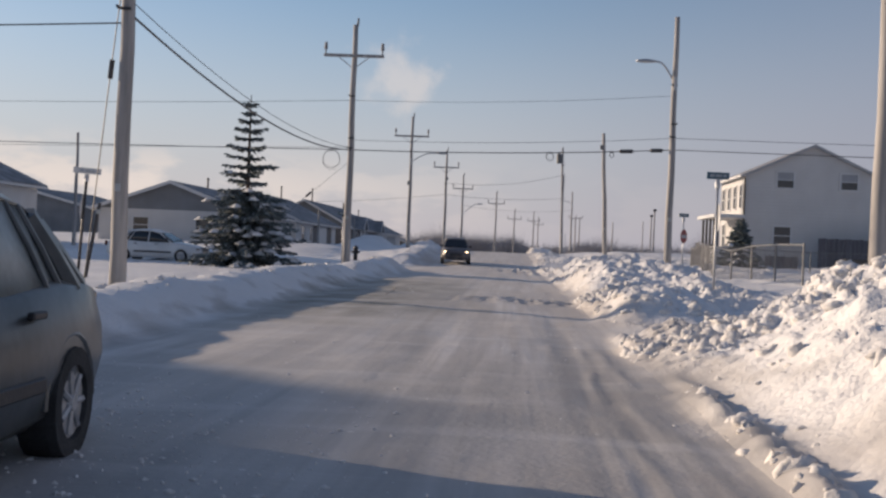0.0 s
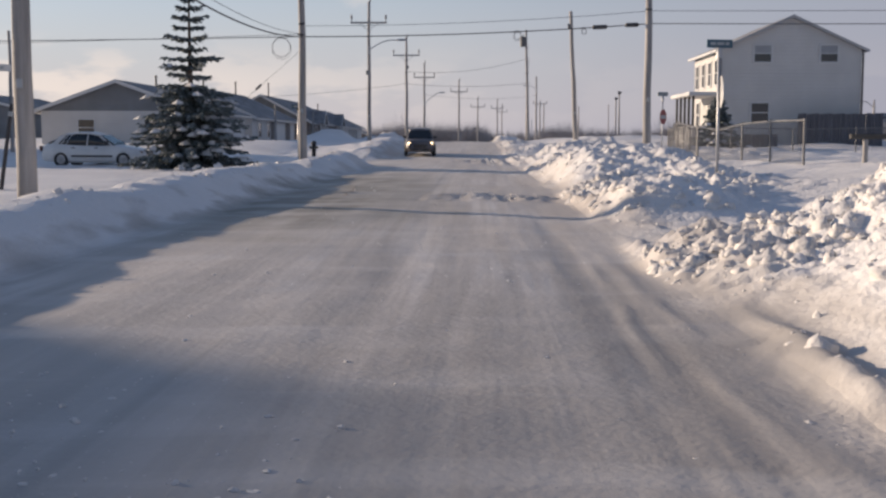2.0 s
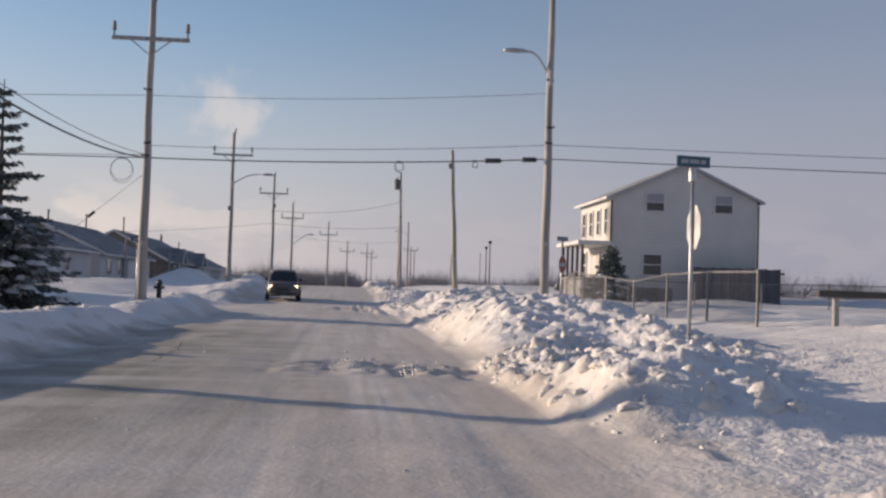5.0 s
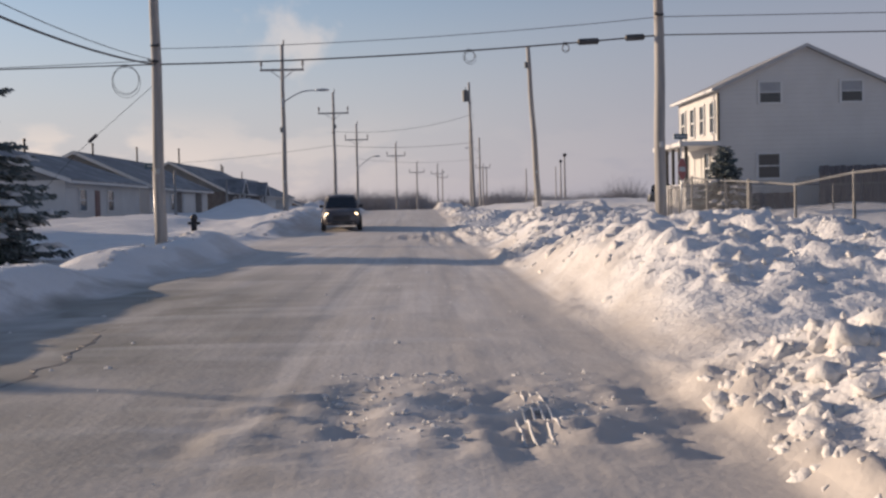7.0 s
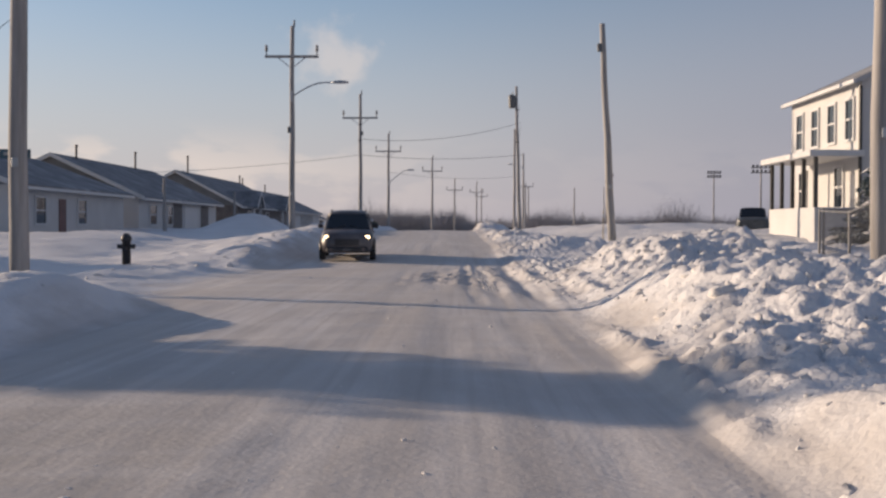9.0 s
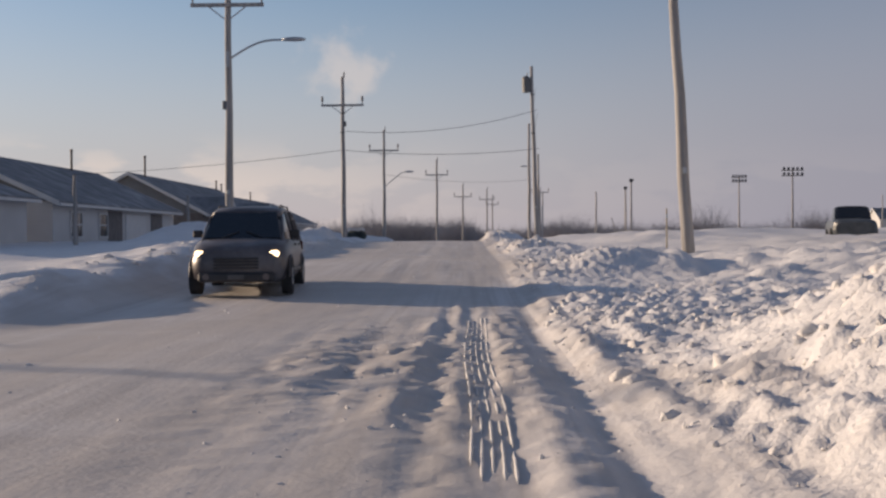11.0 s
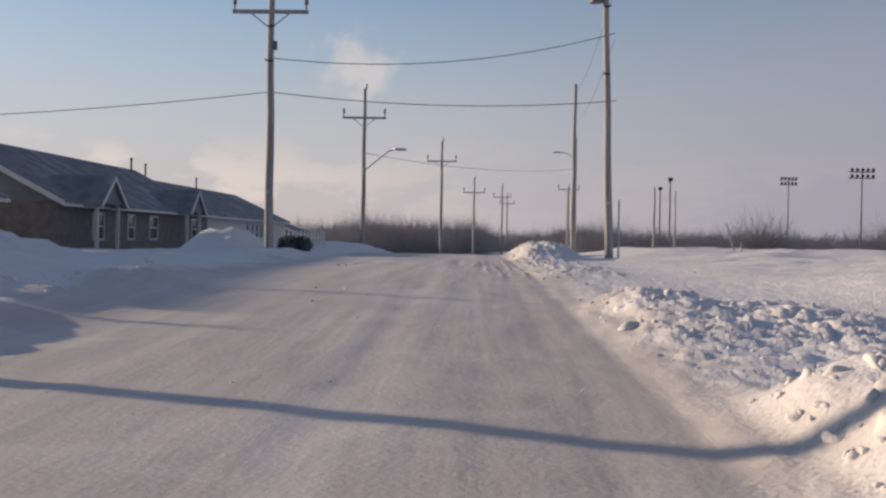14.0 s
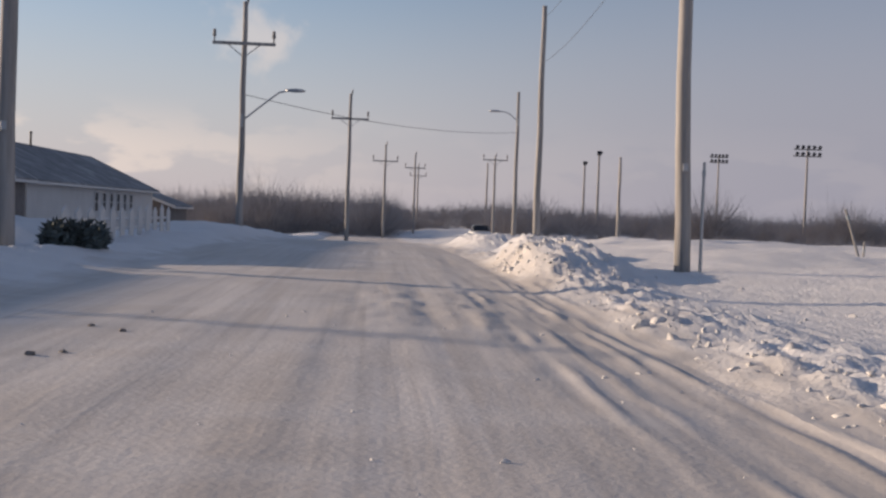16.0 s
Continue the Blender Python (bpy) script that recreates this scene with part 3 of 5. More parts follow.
def zone_blocks(rnd, n):
    """Where the plough left broken blocks: x, y, spread in x and y, share."""
    spots = [(4.6, 13.3, 1.1, 0.9, 0.36), (6.2, 13.2, 0.8, 0.8, 0.10), (4.1, 22.5, 0.7, 1.0, 0.22), (4.1, 86.4, 0.4, 1.6, 0.05), (6.3, 27.0, 0.7, 2.2, 0.08), (4.6, 55.0, 0.9, 3.5, 0.13), (4.7, 69.5, 0.7, 3.0, 0.08), (4.2, 113.0, 0.6, 2.0, 0.08), (3.42, 7.6, 0.07, 1.9, 0.04), (3.7, 99.0, 0.3, 4.5, 0.06)]
    out = []
    for x, y, sx, sy, share in spots:
        for _ in range(int(n * share)):
            a, r = 6.283 * rnd.rand(), 1.6 * rnd.rand() ** 0.6
            out.append((max(x + sx * r * math.cos(a), 3.25 + 0.3 * rnd.rand()), y + sy * r * math.sin(a)))
    return out


def zone_heaps(rnd, n):
    """Over the faces of the higher heaps."""
    tall = [h for h in HEAPS if h[4] > 0.3]
    out = []
    for _ in range(n):
        hx, hy, sx, sy, hh = tall[rnd.randint(len(tall))]
        out.append((hx + sx * rnd.uniform(-1.05, 0.9), hy + sy * rnd.uniform(-1.0, 1.0)))
    return out


def zone_road(rnd, n):
    out = []
    for _ in range(n):
        if rnd.rand() < 0.4:
            out.append((-1.5 + 4.7 * rnd.rand(), 8 + 96 * rnd.rand()))
        elif rnd.rand() < 0.45:
            out.append((1.45 + 0.75 * rnd.rand() if rnd.rand() < 0.7 else 2.4 + 0.5 * rnd.rand(), 22.7 + 1.9 * rnd.rand()))
        else:
            out.append((1.2 + 2.2 * rnd.rand(), 54.0 + 2.6 * rnd.randn()))
    return out


def zone_specks(rnd, n):
    """A swath of white specks over the near lane, in place of windscreen frost."""
    out = []
    for _ in range(n):
        u = rnd.rand()
        out.append((-2.0 + 3.3 * u + 0.25 * rnd.randn(), 9.2 - 3.4 * u + (0.7 + 0.5 * u) * rnd.randn()))
    return out


def zone_left(rnd, n):
    ys = 5 + 92 * rnd.rand(n)
    return np.stack([-3.8 - 0.9 * rnd.rand(n) + left_shift(ys), ys], -1)


clods(2600, zone_blocks, 8, 0.012, 0.085, "snow_blocks", "broken blocks of ploughed snow beside the road", fine=2, sink=0.5)
clods(5000, zone_right, 3, 0.008, 0.045, "snow_clods", "rough clods of ploughed snow along the verge")
clods(1300, zone_heaps, 12, 0.02, 0.115, "heap_lumps", "frozen lumps in the crust of ploughed snow heaps", fine=2, sink=0.45)
clods(1500, zone_road, 4, 0.006, 0.024, "road_clods", "small snow crumbs churned up by tyres on the road")
# white windscreen specks, laid out on the road surface instead
clods(2600, zone_specks, 21, 0.004, 0.02, "frost_specks", "white specks laid on the near road in place of windscreen frost")
clods(500, zone_left, 6, 0.015, 0.09, "bank_clods", "scattered snow lumps along the ploughed bank")


# ---- poles and wires ----
def utility_pole(x, y, top, lean=(0, 0), arm=None, lamp=None, radius=0.15, label="", extra=None):
    """A tall timber pole; arm: height of a crossarm with pins; lamp: (height, reach x, rise, straight)."""
    z = ground_at(x, y) - 0.4
    h = top - z
    m = Matrix.Translation((x, y, z)) @ pose(0, 0, 0, lean[1], lean[0], 0)
    t = thing("utility_pole", label or "tall weathered grey timber utility pole standing in the snow verge", "utility pole", m, "utility poles along the road")
    bm = bmesh.new()
    n = 9
    pts = [(0.015 * math.sin(k * 1.7 + x), 0.015 * math.cos(k * 2.1 + y), h * k / (n - 1)) for k in range(n)]
    tube(bm, pts, [radius * (1 - 0.38 * k / (n - 1)) for k in range(n)], 12)
    part("shaft", bm, WOOD_POLE, t, smooth=True)
    if arm:
        az = arm - z
        bm = bmesh.new()
        box(bm, -1.22, 1.22, -0.20, -0.09, az - 0.06, az + 0.06, 0.01)
        part("crossarm", bm, WOOD_POLE, t)
        for s in (-1, 1):
            bm = bmesh.new()
            rod(bm, (s * 0.07, -0.14, az - 0.48), (s * 0.62, -0.14, az - 0.05), 0.022, seg=6)
            part("brace", bm, METAL, t)
            bm = bmesh.new()
            rod(bm, (s * 1.15, -0.145, az + 0.05), (s * 1.15, -0.145, az + 0.28), 0.03, seg=8)
            rod(bm, (s * 1.15, -0.145, az + 0.24), (s * 1.15, -0.145, az + 0.52), 0.075, 0.055, seg=10)
            part("insulator", bm, PORCELAIN, t)
        bm = bmesh.new()
        tube(bm, [(0.0, 0, h - 0.3), (0.09, 0, h + 0.05), (0.11, 0, h + 0.28)], [0.05, 0.05, 0.035], 8)
        part("top_pin", bm, PORCELAIN, t)
    if lamp:
        lz, reach, rise, straight = lamp
        lz -= z
        s = math.copysign(1, reach)
        if straight:
            pts = [(0, 0, lz), (reach * 0.35, 0, lz + rise * 0.42), (reach * 0.8, 0, lz + rise * 0.93), (reach, 0, lz + rise)]
        else:
            pts = [(reach * u, 0, lz + rise * math.sin(min(1, u * 1.25) * math.pi / 2)) for u in (0, 0.1, 0.2, 0.35, 0.5, 0.65, 0.8, 1.0)]
        bm = bmesh.new()
        tube(bm, pts, 0.035, 8)
        box(bm, -0.05, 0.05, -0.2, -0.12, lz - 0.25, lz + 0.25)
        a = part("lamp_arm", bm, METAL, t)
        bm = bmesh.new()
        e = Vector(pts[-1])
        ring = []
        for u, w, hh in ((-0.1, 0.05, 0.05), (0.05, 0.11, 0.08), (0.3, 0.16, 0.10), (0.55, 0.13, 0.08), (0.68, 0.05, 0.04)):
            ring.append([(e.x + s * u, w * math.cos(k * math.pi / 4), e.z + hh * math.sin(k * math.pi / 4) * (0.6 if math.sin(k * math.pi / 4) < 0 else 1)) for k in range(8)])
        loft(bm, ring)
        part("lamp_head", bm, METAL, t, "grey cobra-head street lamp", smooth=True)
    return t


def transformer(pole, z, side):
    bm = bmesh.new()
    rod(bm, (side * 0.34, -0.05, z - 0.45), (side * 0.34, -0.05, z + 0.42), 0.24, seg=14)
    rod(bm, (side * 0.34, -0.05, z + 0.42), (side * 0.34, -0.05, z + 0.52), 0.24, 0.12, seg=14)
    rod(bm, (side * 0.26, -0.05, z + 0.5), (side * 0.26, -0.05, z + 0.72), 0.04, 0.03, seg=6)
    box(bm, side * 0.08 - 0.05, side * 0.08 + 0.05, -0.1, 0.1, z - 0.35, z + 0.35)
    part("transformer", bm, FITTING, pole, "grey pole-mounted transformer can")


def wire(a, b, sag, r=0.018, n=18, label="black overhead wire hung between poles"):
    a, b = Vector(a), Vector(b)
    pts = [a.lerp(b, k / n) - Vector((0, 0, sag * 4 * (k / n) * (1 - k / n))) for k in range(n + 1)]
    bm = bmesh.new()
    tube(bm, pts, r * 0.75, 6)
    return tagged(part("overhead_wire", bm, RUBBER, smooth=True), label, "overhead wire", "overhead wires", "")


PL1 = utility_pole(-5.22, 22.5, 9.3, radius=0.16)
PL2 = utility_pole(-4.65, 47.9, 9.85, arm=8.58, radius=0.158)
PL3 = utility_pole(-5.38, 82.9, 10.2, arm=8.8, lamp=(7.0, 1.9, 0.65, False))
PL4 = utility_pole(-4.5, 110.8, 10.3, arm=8.65, lean=(-0.3, 0))
utility_pole(-4.15, 138.6, 9.8, arm=8.15, lamp=(5.15, 1.75, 1.25, True))
utility_pole(-0.6, 168.5, 9.4, arm=7.75)
utility_pole(2.1, 203.0, 8.2, arm=6.6)
utility_pole(5.9, 230.0, 8.8, arm=7.1)
utility_pole(7.5, 262.0, 8.8, arm=7.2)
utility_pole(8.4, 22.0, 9.8, radius=0.16)
PR2 = utility_pole(8.05, 46.7, 10.3, lamp=(7.7, -0.85, 0.85, False))
PR3 = utility_pole(7.6, 71.0, 8.25, lean=(-3.0, 0))
PR4 = utility_pole(6.75, 113.5, 11.2, lean=(-1.6, 0))
transformer(PR4, 9.6, -1)
utility_pole(7.7, 139.2, 10.3)
utility_pole(10.2, 167.0, 9.8, lamp=(7.9, -1.2, 0.6, False))
utility_pole(12.8, 205.0, 7.6, arm=7.2)
utility_pole(15.5, 240.0, 8.5)


def pole_plate(pole, z, side=0):
    """A small tag and bolt heads nailed to the shaft."""
    bm = bmesh.new()
    box(bm, -0.05 + 0.1 * side, 0.05 + 0.1 * side, -0.175, -0.155, z - 0.07, z + 0.07, 0.004)
    part("tag", bm, METAL, pole)


def step_bracket(pole, z, side):
    """A cable bracket with its bolt where a wire meets the pole."""
    bm = bmesh.new()
    box(bm, -0.10, 0.10, -0.17, -0.11, z - 0.025, z + 0.025, 0.008)
    rod(bm, (side * 0.12, -0.17, z), (side * 0.12, -0.26, z + 0.02), 0.028, seg=8)
    part("bracket", bm, DARK_METAL, pole)


def cable_box(pole, z, side):
    """A small dark junction box fixed to the shaft."""
    bm = bmesh.new()
    box(bm, side * 0.13 - 0.07, side * 0.13 + 0.07, -0.1, 0.08, z - 0.14, z + 0.14, 0.015)
    part("junction_box", bm, FITTING, pole)


for p, zs in ((PL1, (5.6, 6.2)), (PL2, (5.1, 5.5, 7.2)), (PR2, (5.5, 6.0, 7.5)), (PL4, (6.5, 7.6)), (PR4, (6.7, 9.0))):
    for k, zz in enumerate(zs):
        step_bracket(p, zz, 1 if k % 2 else -1)
for p in (PL1, PL2, PR2, PL3, PR3, PL4, PR4):
    pole_plate(p, 2.3)
cable_box(PL3, 5.2, -1)
cable_box(PL4, 7.0, 1)
cable_box(PR3, 7.2, -1)

wire((-4.65, 47.9, 4.8), (8.1, 46.7, 5.15), 0.12, 0.028)
wire((-4.65, 47.9, 5.2), (8.1, 46.7, 5.6), 0.14, 0.012)
wire((8.1, 46.7, 5.15), (60, 44.0, 5.45), 0.2, 0.022)
wire((8.1, 46.7, 5.6), (60, 44.0, 6.0), 0.2, 0.014)
wire((-4.65, 47.9, 4.8), (-60, 46.0, 4.85), 0.3, 0.022)
wire((-4.65, 47.9, 4.9), (-60, 45.0, 4.3), 0.4, 0.012)
wire((-4.65, 47.9, 6.8), (8.05, 46.7, 7.25), 0.15, 0.010)
wire((-4.65, 47.9, 6.8), (-40, 42.0, 5.5), 0.3, 0.012)
wire((-5.1, 22.5, 5.0), (-4.65, 47.9, 4.8), 0.62, 0.03)
wire((-5.1, 22.5, 4.9), (-40, 24, 5.1), 0.4, 0.02)
wire((-5.1, 22.5, 5.5), (-34, 25, 6.2), 0.5, 0.018)
wire((-5.1, 22.5, 5.65), (-30, 20, 5.3), 0.9, 0.014)
wire((-5.1, 22.5, 5.25), (-4.65, 47.9, 4.9), 0.55, 0.012)
wire((-4.6, 110.8, 7.2), (6.8, 113.5, 8.6), 0.55, 0.020)
wire((-4.55, 110.8, 6.1), (6.9, 113.5, 6.3), 0.30, 0.020)
wire((-4.55, 110.8, 6.1), (-26, 108, 4.6), 0.4, 0.018)
wire((-4.15, 138.6, 6.2), (10.2, 167.0, 7.2), 0.5, 0.018)
wire((6.8, 113.5, 8.4), (7.7, 139.2, 8.0), 0.5, 0.010)
wire((6.7, 113.5, 9.9), (7.7, 139.2, 9.8), 0.5, 0.010)


# ---- houses ----
def window_unit(parent, m, w, h, frame_mat=TRIM, bars=True):
    """A window whose face looks along -y of m: frame, pane, sash bar, sill."""
    bm = bmesh.new()
    t = 0.09
    for x0, x1, z0, z1 in ((-w / 2 - t, w / 2 + t, h, h + t), (-w / 2 - t, w / 2 + t, -t, 0), (-w / 2 - t, -w / 2, 0, h), (w / 2, w / 2 + t, 0, h)):
        box(bm, x0, x1, -0.06, 0.02, z0, z1)
    bmesh.ops.transform(bm, matrix=m, verts=bm.verts[:])
    f = part("window", bm, frame_mat, parent)
    bm = bmesh.new()
    box(bm, -w / 2, w / 2, -0.015, 0.01, 0, h)
    bmesh.ops.transform(bm, matrix=m, verts=bm.verts[:])
    part("pane", bm, PANE, f)
    if bars:
        bm = bmesh.new()
        box(bm, -w / 2, w / 2, -0.045, -0.017, h * 0.48, h * 0.53)
        bmesh.ops.transform(bm, matrix=m, verts=bm.verts[:])
        part("sash_bar", bm, frame_mat, f)
    return f


def gable_house(name, label, x0, x1, y0, y1, floor_z, eave, ridge, wall, gable, over=0.4, roof_mat=None, rake=TRIM, edge=0.2, slab=0.16):
    """A house with its ridge along y; walls, gable ends, roof slabs, rake boards, gutters."""
    t = thing(name, label, "house", Matrix.Translation(((x0 + x1) / 2, y0, floor_z)))
    w, L, e, r = (x1 - x0) / 2, y1 - y0, eave - floor_z, ridge - floor_z
    th = 0.2
    for nm, b in (("wall", (-w, w, 0, th)), ("wall", (-w, w, L - th, L)), ("wall", (-w, -w + th, th, L - th)), ("wall", (w - th, w, th, L - th))):
        bm = bmesh.new()
        box(bm, *b, -0.6, e)
        part(nm, bm, wall, t)
    for yy in (0, L - th):
        bm = bmesh.new()
        prism(bm, [(-w, e), (w, e), (0, r)], 0, th, Matrix.Translation((0, yy + th, 0)) @ pose(0, 0, 0, 90, 0, 0))
        bmesh.ops.recalc_face_normals(bm, faces=bm.faces[:])
        part("gable", bm, gable, t)
    slope = (r - e) / w
    for s in (-1, 1):
        bm = bmesh.new()
        out = w + over
        pts = [(0, r + 0.03), (s * out, r + 0.03 - slope * out), (s * out, r + 0.03 + slab - slope * out), (0, r + 0.03 + slab)]
        prism(bm, pts if s > 0 else pts[::-1], -L - over, over, Matrix.Translation((0, 0, 0)) @ pose(0, 0, 0, 90, 0, 0))
        bmesh.ops.recalc_face_normals(bm, faces=bm.faces[:])
        part("roof", bm, roof_mat or SHINGLE, t)
        for yy in (-over - 0.03, L + over):
            bm = bmesh.new()
            pts = [(0, r + 0.01 + slab - edge), (s * (out + 0.02), r + 0.01 + slab - edge - slope * out), (s * (out + 0.02), r + 0.04 + slab - slope * out), (0, r + 0.04 + slab)]
            prism(bm, pts, 0, 0.03, Matrix.Translation((0, yy + 0.03, 0)) @ pose(0, 0, 0, 90, 0, 0))
            bmesh.ops.recalc_face_normals(bm, faces=bm.faces[:])
            part("rake_board", bm, rake, t)
        bm = bmesh.new()
        gx = s * (out + 0.05)
        box(bm, gx - 0.06, gx + 0.06, -over, L + over, r - 0.02 - slope * out, r + 0.10 - slope * out)
        part("gutter", bm, TRIM, t)
    return t


def on_front(x, z):
    return Matrix.Translation((x, -0.01, z))


def on_side(w, y, z, s=1):
    return Matrix.Translation((s * (w + 0.01), y, z)) @ pose(0, 0, 0, 0, 0, 90 * s)


def vent_pipe(parent, x, y, z, h, r=0.07):
    bm = bmesh.new()
    rod(bm, (x, y, z), (x, y, z + h), r, seg=10)
    rod(bm, (x, y, z + h), (x, y, z + h + 0.12), r * 1.6, r * 1.2, seg=10)
    part("vent_pipe", bm, DARK_METAL, parent)


# two-storey house by the right-hand corner
hr = gable_house("house", "two-storey white-sided house with shallow gable roof", 14.9, 22.3, 67.0, 74.6, 0.6, 5.8, 7.5, SIDING_WHITE, SIDING_WHITE, over=0.25, rake=RAKE_GREY, edge=0.12, slab=0.07)
for x in (-1.52, 1.98):
    sash = window_unit(hr, on_front(x, 4.55), 0.88, 0.85)
    bm = bmesh.new()
    box(bm, -0.44, 0.44, -0.019, -0.016, 0.45, 0.85)
    bmesh.ops.transform(bm, matrix=on_front(x, 4.55), verts=bm.verts[:])
    part("blind", bm, BLIND, sash, "pale drawn blind")
window_unit(hr, on_front(-1.6, 1.35), 0.9, 1.0)
for y in (1.0, 2.8, 4.6, 6.4):
    window_unit(hr, on_side(3.7, y, 3.4, -1), 0.7, 1.25)
for y in (2.0, 6.0):
    window_unit(hr, on_side(3.7, y, 1.2, -1), 0.8, 1.3)
for x in (-3.76, 3.76):
    bm = bmesh.new()
    rod(bm, (x, -0.06, 0), (x, -0.06, 5.0), 0.06, seg=8)
    part("downpipe", bm, DOWNPIPE, hr)
bm = bmesh.new()
box(bm, -5.45, -3.72, -0.4, 5.4, 2.75, 2.95, 0.02)
part("porch_roof", bm, TRIM, hr, "white porch roof with snow edge")
bm = bmesh.new()
box(bm, -5.2, -3.72, -0.1, 5.1, -0.4, 1.15)
part("porch_base", bm, SIDING_WHITE, hr)
for y in (0.0, 1.25, 2.5, 3.75, 5.0):
    bm = bmesh.new()
    box(bm, -5.2, -5.08, y - 0.06, y + 0.06, 1.15, 2.75)
    part("porch_post", bm, DOWNPIPE, hr)

# bungalows along the left
def bungalow(y0, y1, label, x0=-25.4, x1=-15.7, eave=2.75, ridge=5.0, wall=SIDING_WHITE, gable=SIDING_DARK, vents=((0.5, 0.3),), windows=(), door=None):
    t = gable_house("bungalow", label, x0, x1, y0, y1, 0.2, eave, ridge, wall, gable)
    tagged(t, group="bungalows along the road")
    w = (x1 - x0) / 2
    for y, h in vents:
        vent_pipe(t, 0.3, (y1 - y0) * y, ridge - 0.25, 0.5 + h)
    for y, ww in windows:
        window_unit(t, on_side(w, y, 1.0), ww, 1.1)
    if door is not None:
        bm = bmesh.new()
        box(bm, w - 0.02, w + 0.05, door - 0.45, door + 0.45, 0.1, 2.1, 0.02)
        part("door", bm, DOOR_RED, t, "dark red front door")
    return t


def gablet(parent, w, y, z, half=1.6, rise=1.1, deep=2.6):
    """A small gabled porch head over an entrance, facing the road (+x)."""
    bm = bmesh.new()
    prism(bm, [(-half, 0), (half, 0), (0, rise)], 0, 0.12, Matrix.Translation((w + 1.0, y, z)) @ pose(0, 0, 0, 90, 0, 90))
    bmesh.ops.recalc_face_normals(bm, faces=bm.faces[:])
    g = part("porch_gable", bm, SIDING_DARK, parent)
    for s in (-1, 1):
        bm = bmesh.new()
        pts = [(0, rise + 0.02), (s * (half + 0.25), -0.25 * rise / half + 0.02), (s * (half + 0.25), -0.25 * rise / half + 0.16), (0, rise + 0.16)]
        prism(bm, pts, -0.25, deep, Matrix.Translation((w + 1.0, y, z)) @ pose(0, 0, 0, 90, 0, 90) @ Matrix.Diagonal((1, 1, -1, 1)))
        bmesh.ops.recalc_face_normals(bm, faces=bm.faces[:])
        part("porch_roof", bm, SHINGLE, parent)
        bm = bmesh.new()
        pts = [(0, rise - 0.06), (s * (half + 0.25), -0.25 * rise / half - 0.06), (s * (half + 0.25), -0.25 * rise / half + 0.14), (0, rise + 0.14)]
        prism(bm, pts, 0.26, 0.30, Matrix.Translation((w + 1.0, y, z)) @ pose(0, 0, 0, 90, 0, 90))
        bmesh.ops.recalc_face_normals(bm, faces=bm.faces[:])
        part("rake_board", bm, TRIM, parent)
        bm = bmesh.new()
        box(bm, w + 0.85, w + 1.0, y + s * (half - 0.15) - 0.07, y + s * (half - 0.15) + 0.07, 0, z)
        part("porch_post", bm, TRIM, parent)


# added house, always out of view: it throws shade over the near road
bungalow(9.5, 17.5, "unseen white house with a dark roof added to shade the near road", ridge=4.85, windows=((2.5, 1.2), (5.5, 1.2)))
b1 = bungalow(76.5, 92.0, "white bungalow with a dark gable end and dark shingle roof", ridge=4.5, windows=((3.0, 1.2), (8.5, 1.2)), door=5.8)
for x in (-2.0, 2.2):
    window_unit(b1, on_front(x, 1.0), 1.0, 1.0)
b2 = bungalow(95.0, 116.0, "long white bungalow with garage door and dark shingle roof", vents=((0.15, 0.3), (0.75, 0.7)), windows=((3.0, 1.5), (7.0, 1.2)))
bm = bmesh.new()
box(bm, 4.80, 4.92, 10.8, 14.6, 0.0, 2.2, 0.03)
part("garage_door", bm, TRIM, b2, "white panel garage door")
for y in (9.0, 17.0):
    bm = bmesh.new()
    box(bm, 4.82, 4.89, y - 1.2, y + 1.2, 0.0, 2.3)
    part("wall_panel", bm, BRICK_DARK, b2, "dark brown wall panel beside the garage")
b3 = bungalow(120.5, 147.0, "grey row bungalow with small white gabled porches", x0=-24.6, x1=-14.9, ridge=5.3, wall=BRICK_DARK, vents=((0.1, 0.9), (0.95, 0.3)), windows=((5.0, 1.4), (10.0, 1.0), (14.0, 1.4), (23.0, 1.4)))
gablet(b3, 4.85, 3.5, 2.5)
gablet(b3, 4.85, 19.0, 2.5)
bungalow(150.0, 182.0, "white bungalow with a row of small windows and dark roof", vents=((0.05, 0.6), (0.5, 0.4)), windows=tuple((14.0 + 2.0 * k, 0.8) for k in range(6)))
gable_house("outbuilding", "low dark outbuilding at the end of the row", -22.0, -15.0, 186.0, 194.0, -0.6, 1.6, 2.9, BRICK_DARK, BRICK_DARK)
gable_house("bungalow", "white bungalow with dark eaves beyond the parked cars", -36.0, -25.2, 52.5, 66.0, 0.2, 3.6, 6.0, SIDING_WHITE, SIDING_WHITE)
for bx, by, half, ridge_z in ((65.0, 213.0, 3.4, 4.7), (73.5, 209.0, 3.6, 5.6)):
    far_shed = gable_house("shed", "far white shed with a dark roof beyond the brush", bx - 2.6, bx + 2.6, by, by + 2 * half, -0.7, ridge_z - 1.5, ridge_z, SIDING_WHITE, SIDING_WHITE, over=0.2)
    far_shed.matrix_basis = Matrix.Translation((bx + half, by, -0.7)) @ pose(0, 0, 0, 0, 0, 90)
gable_house("bungalow", "dark-roofed bungalow set back behind the junction", -52.0, -34.0, 104.0, 122.0, 0.2, 2.7, 4.9, SIDING_DARK, SIDING_DARK)


